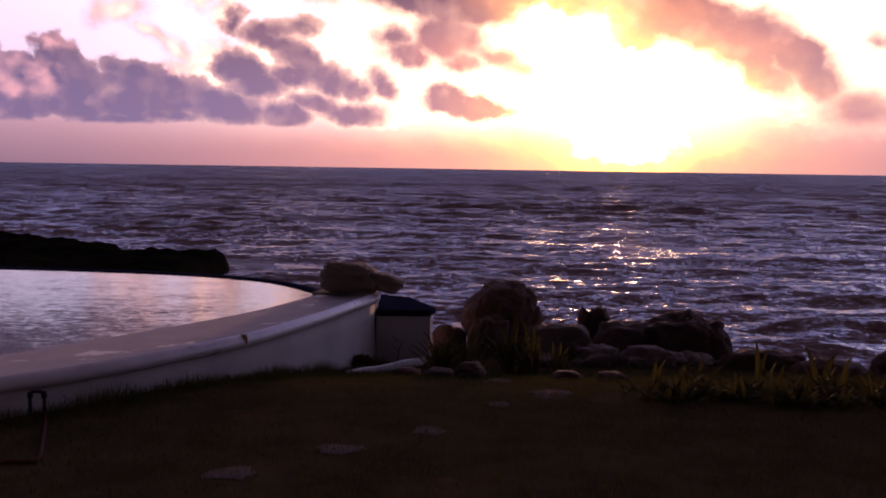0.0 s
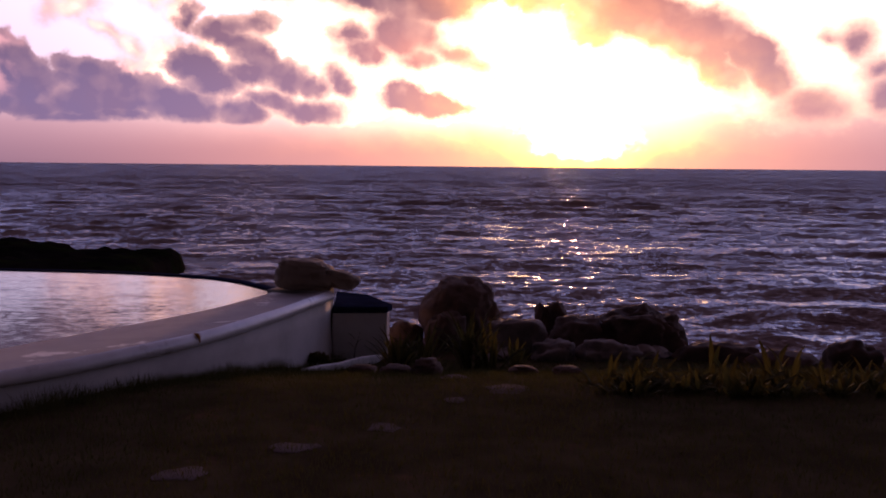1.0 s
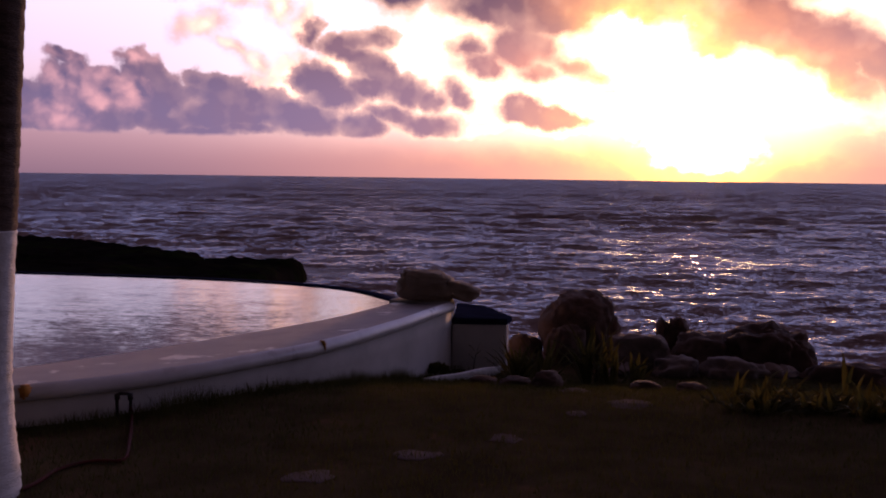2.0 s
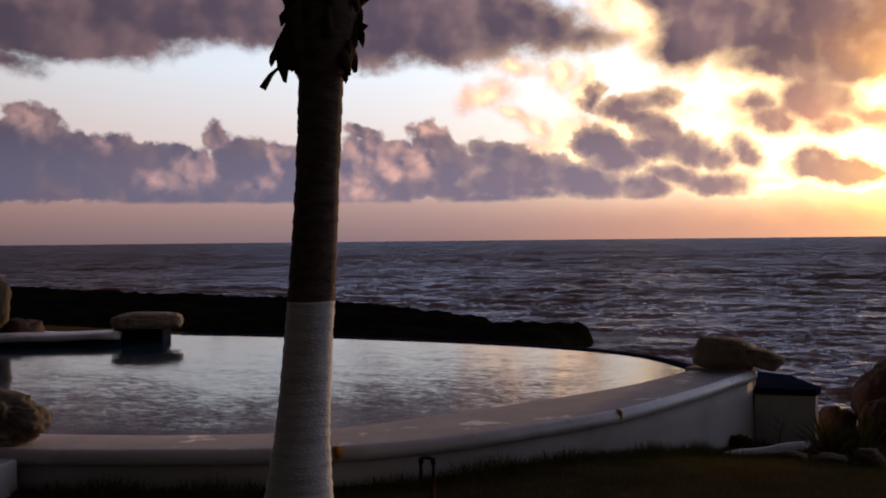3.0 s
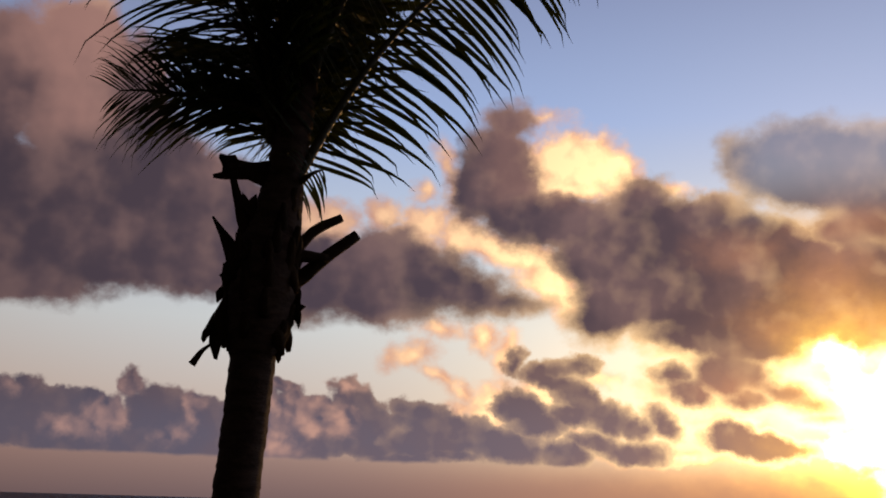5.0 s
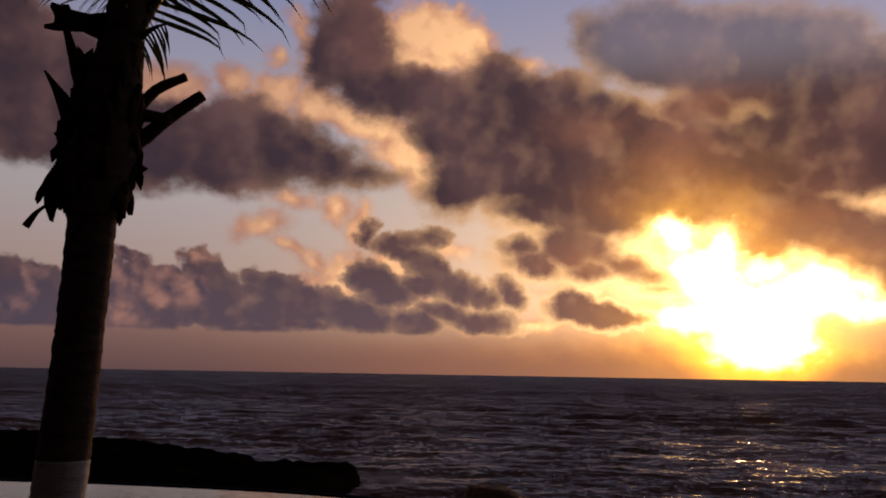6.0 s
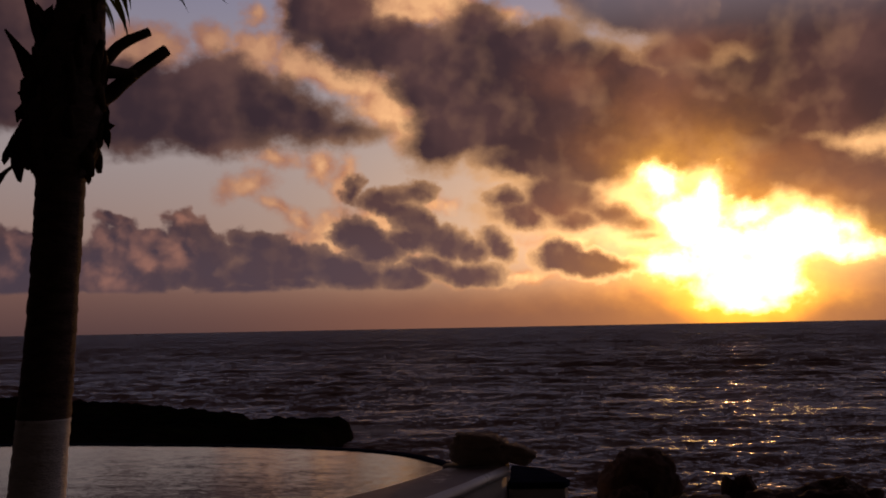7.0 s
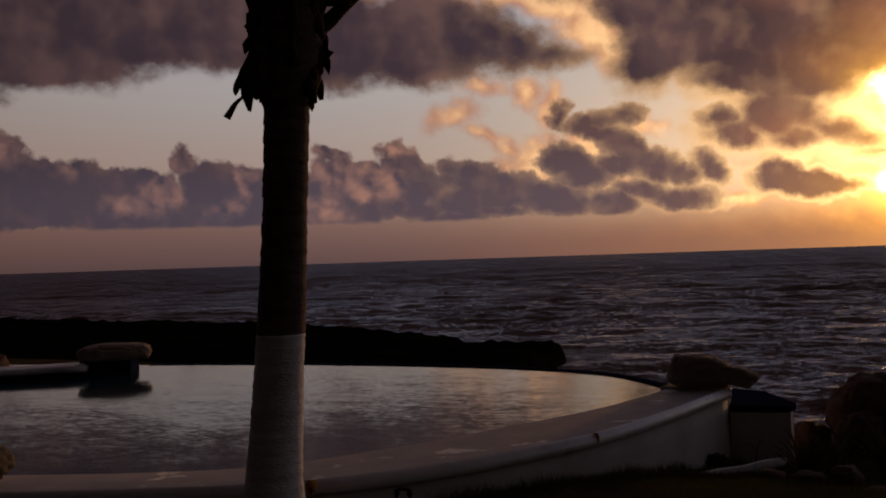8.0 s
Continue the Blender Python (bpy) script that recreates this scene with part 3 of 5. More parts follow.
FROND = leafy("palm_leaf", (0.015, 0.024, 0.008), (0.05, 0.065, 0.02), 0.18)
PETIOLE = surface("palm_stalk", (0.03, 0.03, 0.012), (0.09, 0.08, 0.03), 0.2, 0.6, 0.3, 40.0)
STRAP = leafy("strap_leaf", (0.023, 0.025, 0.011), (0.080, 0.073, 0.027), 0.24, 0.8, 0.04)
TWIG = surface("dry_twig", (0.03, 0.022, 0.015), (0.09, 0.07, 0.05), 0.05, 0.9, 0.4, 80.0)
IRON = surface("dark_iron", (0.015, 0.014, 0.014), (0.05, 0.04, 0.035), 0.05, 0.6, 0.4, 90.0, metal=0.6)
HOSE = surface("red_rubber", (0.05, 0.010, 0.010), (0.10, 0.02, 0.018), 0.2, 0.8, 0.15, 80.0, gloss=0.1)

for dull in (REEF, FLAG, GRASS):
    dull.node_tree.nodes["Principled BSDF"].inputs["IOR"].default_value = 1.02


# ---- building blocks ----
def smooth(me):
    me.polygons.foreach_set("use_smooth", [True] * len(me.polygons))
    return me


def mesh(name, verts, faces, soft=True):
    me = bpy.data.meshes.new(name)
    me.from_pydata([tuple(v) for v in verts], [], faces)
    me.update()
    return smooth(me) if soft else me


def shape(bm, name, soft=True):
    me = bpy.data.meshes.new(name)
    bm.to_mesh(me)
    bm.free()
    return smooth(me) if soft else me


def thing(name, me, material, label, category, group="", kind=""):
    ob = new(name, me)
    ob.data.materials.append(material)
    return tagged(ob, label, category, group, kind)


def base(name, at, label, category, group="", kind=""):
    ob = new(name)
    ob.location = at
    ob.empty_display_size = 0.2
    return tagged(ob, label, category, group, kind)


def part(name, me, material, parent, label="", soft=True):
    """One mesh, given in world places, under a thing or a part of it."""
    if isinstance(me, bmesh.types.BMesh):
        me = shape(me, name, soft)
    ob = new(name, me)
    if not me.materials:
        me.materials.append(material)
    ob.parent = parent
    spot = Vector() if parent.parent else parent.location
    ob.matrix_parent_inverse = Matrix.Translation(-spot)
    return tagged(ob, label)


def tube(points, radii, sides=10, cap=True):
    """Verts and faces of a round bar along points; radii may vary."""
    pts = [Vector(p) for p in points]
    verts, faces = [], []
    side = None
    for i, p in enumerate(pts):
        t = (pts[min(i + 1, len(pts) - 1)] - pts[max(i - 1, 0)]).normalized()
        if side is None:
            side = t.cross(Vector((0, 0, 1)) if abs(t.z) < 0.9 else Vector((1, 0, 0))).normalized()
        side = (side - t * side.dot(t)).normalized()
        other = t.cross(side)
        r = radii[i] if isinstance(radii, (list, tuple)) else radii
        for k in range(sides):
            a = 2 * math.pi * k / sides
            verts.append(p + side * (math.cos(a) * r) + other * (math.sin(a) * r))
    n = len(pts)
    for i in range(n - 1):
        for k in range(sides):
            a, b = i * sides + k, i * sides + (k + 1) % sides
            faces.append((a, b, b + sides, a + sides))
    if cap:
        faces.append(tuple(range(sides - 1, -1, -1)))
        faces.append(tuple(range((n - 1) * sides, n * sides)))
    return verts, faces


def curve(points, n):
    """n places along a smooth line through a few points."""
    P = [Vector(p) for p in points]
    P = [P[0] * 2 - P[1]] + P + [P[-1] * 2 - P[-2]]
    out = []
    for i in range(n):
        s = i / (n - 1) * (len(P) - 3)
        k = min(int(s), len(P) - 4)
        u = s - k
        a, b, c, d = P[k:k + 4]
        out.append(0.5 * ((2 * b) + (c - a) * u + (2 * a - 5 * b + 4 * c - d) * u * u + (3 * b - a - 3 * c + d) * u ** 3))
    return out


def even(points, n):
    """n places at equal steps along a smooth line."""
    fine = curve(points, n * 8)
    run = [0.0]
    for a, b in zip(fine, fine[1:]):
        run.append(run[-1] + (b - a).length)
    out, k = [], 0
    for i in range(n):
        s = run[-1] * i / (n - 1)
        while k < len(run) - 2 and run[k + 1] < s:
            k += 1
        u = (s - run[k]) / max(run[k + 1] - run[k], 1e-9)
        out.append(fine[k].lerp(fine[k + 1], min(u, 1.0)))
    return out


def loft(rings, closed=False, cap=True):
    """Verts and faces between cross-sections of equal length."""
    m = len(rings[0])
    verts = [v for r in rings for v in r]
    faces = []
    for i in range(len(rings) - 1):
        for k in range(m if closed else m - 1):
            a, b = i * m + k, i * m + (k + 1) % m
            faces.append((a, b, b + m, a + m))
    if closed and cap:
        faces.append(tuple(range(m - 1, -1, -1)))
        faces.append(tuple(range((len(rings) - 1) * m, len(rings) * m)))
    return verts, faces


def prism(outline, z0, z1, edge=0.0):
    """An upright block over an outline, with rounded edges."""
    bm = bmesh.new()
    lo = [bm.verts.new((x, y, z0)) for x, y in outline]
    f = bm.faces.new(lo)
    up = bmesh.ops.extrude_face_region(bm, geom=[f])["geom"]
    for v in up:
        if isinstance(v, bmesh.types.BMVert):
            v.co.z = z1
    bmesh.ops.recalc_face_normals(bm, faces=bm.faces)
    if edge:
        bmesh.ops.bevel(bm, geom=bm.edges[:], offset=edge, segments=3, profile=0.5, affect="EDGES")
    return bm


def bumpy(p, seed, scale):
    return noise.fractal(Vector(p) * scale + Vector((seed * 7.31, seed * 3.17, seed * 1.73)), 1.0, 2.0, 5)


def rock_mesh(name, centre, size, turn=0.0, seed=1, level=4, craggy=0.30, flat=0.75, tilt=0.0, boxy=0.82):
    """A weathered stone: size is its full extent; the underside is cut flat."""
    bm = bmesh.new()
    bmesh.ops.create_icosphere(bm, subdivisions=level, radius=1.0)
    for v in bm.verts:
        d = v.co.normalized()
        k = 1.0 + craggy * bumpy(d, seed, 1.1) + craggy * 0.55 * bumpy(d, seed + 9, 2.6) - craggy * 0.45 * abs(bumpy(d, seed + 17, 4.0)) + craggy * 0.16 * bumpy(d, seed + 23, 9.0)
        q = d * k
        q = Vector([math.copysign(abs(a) ** boxy, a) for a in q])
        v.co = Vector((q.x, q.y, max(q.z, -flat)))
    m = Matrix.Translation(centre) @ Euler((0, radians(tilt), radians(turn))).to_matrix().to_4x4() @ Matrix.Diagonal((size[0] / 2, size[1] / 2, size[2] / 2, 1))
    bm.transform(m)
    return shape(bm, name)


# ---- the land and the sea ----
SEA_LEVEL = -1.9
CREST_X = [-120.0, -80.0, -42.0, -30.4, -22.3, -15.4, -10.8, -10.2, -7.0]
CREST_Y = [75.0, 60.0, 42.8, 39.7, 39.0, 35.8, 32.3, 31.8, 32.0]
CREST_Z = [-0.2, -0.4, -0.7, -0.8, -0.9, -1.02, -1.0, -1.16, -1.20]


def ease(x, a, b):
    t = np.clip((x - a) / (b - a), 0, 1)
    return t * t * (3 - 2 * t)


def lawn_z(x, y):
    return 0.04 - 0.47 * ease(y, 6.6, 10.3)


def land_z(x, y):
    """Height of the land: lawn, shore and the low headland."""
    z = lawn_z(x, y) - 2.9 * ease(y + 0.30 * np.clip(x - 2.0, 0, 6), 10.9, 13.6)
    cy, cz = np.interp(x, CREST_X, CREST_Y), np.interp(x, CREST_X, CREST_Z)
    inland = cz + (-0.9 - cz) * ease(cy - y, 2.0, 16.0) * 0.6
    spit = np.where(y > cy, cz - (y - cy) * 0.75, inland)
    spit = spit - 4.0 * ease(x + 0.225 * np.clip(y, 12, 34), 0.3, 1.3) - 4.0 * ease(x, -7.1, -6.1) * ease(y, 20, 26)
    spit = np.where(y > 12.2, spit, -9.0)
    return np.maximum(np.maximum(z, spit), -4.5)


def make_ground():
    far = 4900.0
    xs = np.concatenate([[-far, -900, -300], np.linspace(-120, -40, 90), np.linspace(-39.6, 6, 180), np.linspace(6.3, 40, 70), [120, 400, 1200, far]])
    ys = np.concatenate([[-far, -1200, -400, -120], np.linspace(-40, 4, 30), np.linspace(4.25, 14, 70), np.linspace(14.2, 46, 150), np.linspace(47, 90, 50), [200, 600, 1600, far]])
    X, Y = np.meshgrid(xs, ys)
    Z = land_z(X, Y)
    rough = ease(Y, 10.6, 12.5) * 0.9 + 0.02
    verts = []
    for x, y, z, r in zip(X.ravel(), Y.ravel(), Z.ravel(), rough.ravel()):
        if abs(x) < 130 and -45 < y < 95:
            p = Vector((x, y, 0))
            z += r * (0.12 * noise.fractal(p * 0.45, 0.9, 2.0, 5) + 0.16 * abs(noise.noise(p * 1.6)) + 0.12 * noise.noise(p * 3.3))
        verts.append((x, y, z))
    nx = len(xs)
    faces = [(j * nx + i, j * nx + i + 1, (j + 1) * nx + i + 1, (j + 1) * nx + i) for j in range(len(ys) - 1) for i in range(nx - 1)]
    me = mesh("ground", verts, faces)
    me.materials.append(GRASS)
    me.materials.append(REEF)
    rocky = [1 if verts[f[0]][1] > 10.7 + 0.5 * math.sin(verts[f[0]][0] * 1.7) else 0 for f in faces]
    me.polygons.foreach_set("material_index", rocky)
    ob = new("ground", me)
    tagged(ob, "dark lawn sloping to a black rocky shore and low headland", "ground", kind="structure")


make_ground()


def make_sea():
    az = np.radians(np.concatenate([np.linspace(-180, -64, 24, endpoint=False), np.linspace(-64, 46, 640, endpoint=False), np.linspace(46, 180, 28, endpoint=False)]))
    r = np.concatenate([[0.5, 5.0], np.geomspace(11.0, 1300.0, 760, endpoint=False), np.geomspace(1300.0, 4900.0, 60)])
    step = np.gradient(r)
    A, Rr = np.meshgrid(az, r)
    X, Y = np.sin(A) * Rr, np.cos(A) * Rr
    S = np.maximum(np.repeat(step[:, None], len(az), 1), Rr * 0.0032)
    rng = np.random.default_rng(5)
    H = np.zeros_like(X)
    DX, DY = np.zeros_like(X), np.zeros_like(X)
    for k in range(46):
        lam = 1.3 * (30.0 / 1.3) ** (k / 45)
        turn = rng.normal(0, 0.42 if lam > 5 else 0.8) + math.radians(8)
        kx, ky = math.sin(turn) * 2 * math.pi / lam, math.cos(turn) * 2 * math.pi / lam
        amp = 0.0085 * lam ** 0.72 * rng.uniform(0.6, 1.4) * (0.4 if lam > 9 else 1)
        fade = np.clip((lam / S - 2.2) / 2.5, 0, 1)
        ph = kx * X + ky * Y + rng.uniform(0, 6.28)
        H += amp * fade * np.cos(ph)
        DX -= 0.95 * amp * fade * np.sin(ph) * math.sin(turn)
        DY -= 0.95 * amp * fade * np.sin(ph) * math.cos(turn)
    gust = 0.75 + 0.35 * np.sin(X * 0.045 + 1.0) * np.cos(Y * 0.06 + 0.5)
    calm = ease(Rr, 9.0, 18.0)
    H *= gust * calm
    # breaking water round the headland and on the steepest crests
    cy = np.interp(X, CREST_X, CREST_Y)
    surf = np.exp(-((Y - cy - 4.0) / 3.5) ** 2) * (X < -6) * 0.72
    tip = np.exp(-(((X + 5.0) / 3.0) ** 2 + ((Y - 31.0) / 4.0) ** 2)) * 0.55
    crest = np.clip((H - 0.30) / 0.25, 0, 1) * 0.36
    foam = np.clip(surf + tip + crest, 0, 1)
    verts = np.stack([X + DX * calm, Y + DY * calm, SEA_LEVEL + H], -1).reshape(-1, 3)
    n = len(az)
    j, i = np.meshgrid(np.arange(len(r) - 1), np.arange(n), indexing="ij")
    k = (i + 1) % n
    quads = np.stack([j * n + i, (j + 1) * n + i, (j + 1) * n + k, j * n + k], -1).reshape(-1)
    count = len(quads) // 4
    me = bpy.data.meshes.new("sea")
    me.vertices.add(len(verts))
    me.vertices.foreach_set("co", verts.ravel().astype(np.float32))
    me.loops.add(count * 4)
    me.loops.foreach_set("vertex_index", quads.astype(np.int32))
    me.polygons.add(count)
    me.polygons.foreach_set("loop_start", np.arange(0, count * 4, 4, dtype=np.int32))
    me.update(calc_edges=True)
    smooth(me)
    a = me.attributes.new("foam", "FLOAT", "POINT")
    a.data.foreach_set("value", foam.ravel().astype(np.float32))
    me.materials.append(SEA)
    tagged(new("sea", me), "choppy dark sea with broken crests reaching the horizon", "sea", kind="structure")


make_sea()

# ---- the pool ----
RIM_OUT = [(-14.0, 4.55, 0), (-9.5, 4.62, 0), (-6.6, 4.72, 0), (-4.9, 4.95, 0), (-3.34, 5.45, 0), (-2.38, 6.12, 0), (-1.5, 7.44, 0), (-1.0, 8.73, 0), (-0.585, 10.2, 0)]
RIM_IN = [(-14.0, 5.30, 0), (-9.5, 5.36, 0), (-6.6, 5.45, 0), (-5.15, 5.61, 0), (-3.72, 6.06, 0), (-3.0, 6.78, 0), (-2.28, 7.92, 0), (-1.65, 9.1, 0), (-1.21, 10.42, 0)]
FAR_EDGE = [(-1.21, 10.45, 0), (-2.0, 11.52, 0), (-3.09, 12.1, 0), (-4.55, 12.42, 0), (-6.3, 12.58, 0), (-7.6, 12.55, 0), (-8.9, 12.45, 0)]
TOP, WATER = 0.30, 0.25


def make_pool():
    pool = base("swimming_pool", (-4.0, 8.5, -0.6), "raised white-rendered infinity pool with rounded coping", "swimming pool")
    n = 90
    out, inn = even(RIM_OUT, n), even(RIM_IN, n)
    rings, nose, wall = [], [], []
    for i, (o, q) in enumerate(zip(out, inn)):
        d = (o - q).normalized()
        wob = 0.006 * noise.noise(Vector((i * 0.21, 0, 0)))
        prof = [(-0.02, WATER - 0.30, 0), (0.0, WATER + 0.004, 0), (0.02, WATER + 0.022, 0)]
        ring = [q + d * a + Vector((0, 0, z)) for a, z, _ in prof]
        for a, z in ((-0.16, TOP - 0.012), (-0.09, TOP + 0.004), (-0.045, TOP + 0.006), (-0.012, TOP - 0.004), (0.012, TOP - 0.03), (0.018, TOP - 0.055), (0.008, TOP - 0.08), (-0.015, TOP - 0.095), (-0.05, TOP - 0.10)):
            ring.append(o + d * (a + wob) + Vector((0, 0, z + wob)))
        rings.append(ring[:6])
        nose.append(ring[5:])
        wall.append([o + d * a + Vector((0, 0, z)) for a, z in ((-0.035, TOP - 0.098), (-0.032, 0.05), (-0.02, -0.3), (-0.02, -1.1), (-0.35, -1.1), (-0.35, TOP - 0.098))])
    v, f = loft(rings)
    part("coping", mesh("coping", v, f), COPING, pool, "grey coping with paler patches")
    v, f = loft(nose)
    part("nosing", mesh("nosing", v, f), NOSING, pool, "smooth white rounded lip")
    v, f = loft(wall, closed=True)
    part("outer_wall", mesh("outer_wall", v, f), PLASTER, pool)
    # end of the wall under the boulder
    a, b = out[-1], inn[-1]
    d = (a - b).normalized()
    side = Vector((-d.y, d.x, 0))
    foot = [a - d * 0.06, a - d * 0.12 + side * 0.30, b - d * 0.05 + side * 0.42, b - d * 0.05 - side * 0.1, a - d * 0.3 - side * 0.1]
    part("end_pier", prism([(p.x, p.y) for p in foot], -1.1, TOP - 0.002, 0.02), PLASTER, pool, soft=False)
    # overflow edge, a thin weir with a blue tiled outer face
    far = even(FAR_EDGE, 70)
    rings, gutter, outer = [], [], []
    for i, p in enumerate(far):
        t = far[min(i + 1, 69)] - far[max(i - 1, 0)]
        o = Vector((t.y, -t.x, 0)).normalized()
        rings.append([p + o * a + Vector((0, 0, z)) for a, z in ((0.0, -0.6), (0.0, WATER + 0.006), (0.02, WATER + 0.016), (0.17, WATER + 0.012), (0.20, WATER - 0.02), (0.21, -0.9))])
        k = 0.62
        outer.append([p + o * (k + a) + Vector((0, 0, z)) for a, z in ((0.0, -1.6), (0.0, -0.02), (0.02, 0.0), (0.20, 0.0), (0.22, -0.02), (0.22, -1.6))])
        gutter.append([p + o * 0.20 + Vector((0, 0, -0.22)), p + o * 0.63 + Vector((0, 0, -0.22))])
    v, f = loft(rings)
    part("overflow_edge", mesh("overflow_edge", v, f), BLUE_TILE, pool, "dark blue tiled overflow edge")
    v, f = loft(outer, closed=True)
    part("gutter_wall", mesh("gutter_wall", v, f), PLASTER, pool)
    v, f = loft(gutter)
    part("gutter_water", mesh("gutter_water", v, f), POOL, pool)
    # the basin under the water
    rim = [q for q in inn] + far[1:] + [Vector((-14, 12.4, 0))]
    verts = [(p.x, p.y, -1.0) for p in rim]
    part("basin_floor", mesh("basin_floor", verts, [tuple(range(len(verts)))], False), BLUE_TILE, pool)
    # rust-stained fixings on the coping's lip
    for spot, w in (((-2.83, 5.75), 0.075), ((-1.42, 7.58), 0.022)):
        k = min(range(n), key=lambda j: (out[j].x - spot[0]) ** 2 + (out[j].y - spot[1]) ** 2)
        o, q = out[k], inn[k]
        d = (o - q).normalized()
        t = Vector((-d.y, d.x, 0))
        bm = bmesh.new()
        bmesh.ops.create_cube(bm, size=1.0)
        bmesh.ops.bevel(bm, geom=bm.edges[:], offset=0.18, segments=2, affect="EDGES")
        bm.transform(Matrix.Translation(o - d * 0.01 + Vector((0, 0, TOP - 0.035))) @ Matrix(((t.x, d.x, 0, 0), (t.y, d.y, 0, 0), (0, 0, 1, 0), (0, 0, 0, 1))) @ Matrix.Diagonal((w, 0.060, 0.085, 1)))
        part("rusty_bracket", bm, RUST, pool, "orange rusted bracket on the lip")
    # the water sheet
    water = mesh("pool_water", [(p.x, p.y, WATER) for p in rim], [tuple(range(len(rim)))], False)
    ob = thing("pool_water", water, POOL, "still pool water mirroring the evening sky", "water", kind="structure")


make_pool()


def make_basin_box():
    """The closed end of the overflow gutter: white block with a dark blue tiled top."""
    b = base("gutter_end_block", (-0.32, 10.6, -0.55), "white rendered block with dark blue tiled top beside the pool", "wall block")
    foot = [(-0.605, 10.30), (-0.035, 10.33), (-0.01, 10.50), (-0.30, 11.30), (-0.62, 11.55)]
    part("body", prism(foot, -1.2, 0.057, 0.008), LIT_RENDER, b, soft=False)
    grow = [(-0.60, 10.275), (-0.025, 10.305), (0.02, 10.51), (-0.28, 11.34), (-0.64, 11.58)]
    part("tiled_top", prism(grow, 0.060, 0.125, 0.015), BLUE_TILE, b, "dark blue glazed tile top", soft=False)


make_basin_box()


def make_left_wall():
    """Low divider wall that runs into the water, with its end post."""
    w = base("divider_wall", (-10.5, 10.2, -0.5), "low rounded white wall with dark blue tiled face in the pool", "wall")
    a, b = Vector((-8.76, 10.89, 0)), Vector((-13.2, 8.10, 0))
    t = (b - a).normalized()
    o = Vector((-t.y, t.x, 0))
    if o.y > 0:
        o = -o
    body, cap = [], []
    for i in range(24):
        p = a.lerp(b, i / 23)
        body.append([p + o * s + Vector((0, 0, z)) for s, z in ((-0.02, -1.0), (-0.02, 0.33), (-0.65, 0.33), (-0.65, -1.0))])
        h = 0.004 * math.sin(i * 1.3)
        cap.append([p + o * s + Vector((0, 0, z + h)) for s, z in ((0.0, 0.332), (0.03, 0.35), (0.025, 0.38), (-0.02, 0.41), (-0.12, 0.42), (-0.52, 0.42), (-0.64, 0.40), (-0.68, 0.36), (-0.66, 0.332))])
    v, f = loft(body, closed=True)
    part("tiled_face", mesh("tiled_face", v, f), BLUE_TILE, w)
    v, f = loft(cap, closed=True)
    part("cap", mesh("cap", v, f), NOSING, w, "rounded whitish cap")
    post = [(-9.07, 11.12), (-8.46, 11.43), (-8.72, 11.98), (-9.32, 11.68)]
    part("end_post", prism(post, -1.0, 0.44, 0.03), BLUE_TILE, w, "square dark blue end post", soft=False)


make_left_wall()
bank = shape(prism([(-9.15, 11.75), (-8.75, 13.2), (-30.0, 17.0), (-30.0, 6.0), (-13.6, 8.45), (-9.25, 11.25)], -1.6, 0.20, 0.06), "planted_bank")
thing("planted_bank", bank, GRASS, "dark planted bank behind the divider wall", "bank", kind="structure")

# stones on the walls
thing("corner_boulder", rock_mesh("corner_boulder", (-0.90, 10.42, 0.44), (0.62, 0.50, 0.35), 8, 3, 5, 0.24, 0.8, 5, 0.70), LIME, "pale tan limestone boulder resting on the pool corner", "boulder")
thing("small_stone", rock_mesh("small_stone", (-0.55, 10.45, 0.385), (0.44, 0.34, 0.22), 20, 8, 4, 0.32, 0.75, 14, 0.8), LIME, "small brownish stone leaning beside the corner boulder", "stone")
thing("flat_boulder", rock_mesh("flat_boulder", (-8.70, 11.44, 0.54), (0.92, 0.66, 0.24), 37, 12, 5, 0.22, 0.8, 0, 0.58), LIME, "flat grey-brown boulder lying on the blue end post", "boulder")
thing("rim_boulder", rock_mesh("rim_boulder", (-5.36, 5.22, 0.44), (0.98, 0.60, 0.36), -5, 21, 5, 0.18, 0.8), BROWN_ROCK, "brown weathered boulder lying on the pool coping", "boulder")
thing("tall_boulder", rock_mesh("tall_boulder", (-11.55, 10.62, 0.70), (1.7, 0.9, 1.22), 44, 31, 5, 0.2, 0.82, 0, 0.62), BROWN_ROCK, "tall pale brown boulder standing on the terrace", "boulder")
thing("dark_boulder", rock_mesh("dark_boulder", (-10.55, 11.0, 0.38), (0.55, 0.5, 0.42), 10, 33, 4, 0.25, 0.8), DARK_ROCK, "small dark boulder beside the tall pale boulder", "boulder")
thing("dark_boulder", rock_mesh("dark_boulder", (-11.15, 9.95, 0.62), (0.9, 0.6, 0.85), 30, 36, 4, 0.2, 0.8), DARK_ROCK, "dark rounded boulder in front of the pale one", "boulder")


def make_pier():
    p = base("wall_pier", (-5.3, 4.55, 0.0), "short white rendered pier butting against the pool wall", "pier")
    part("body", prism([(-6.4, 4.30), (-4.66, 4.30), (-4.775, 4.93), (-6.4, 4.70)], -0.3, 0.262, 0.02), PLASTER, p, soft=False)


make_pier()


# ---- the palm ----
RIGHT = Vector((math.cos(radians(27.3)), math.sin(radians(27.3)), 0))
AWAY = Vector((-RIGHT.y, RIGHT.x, 0))
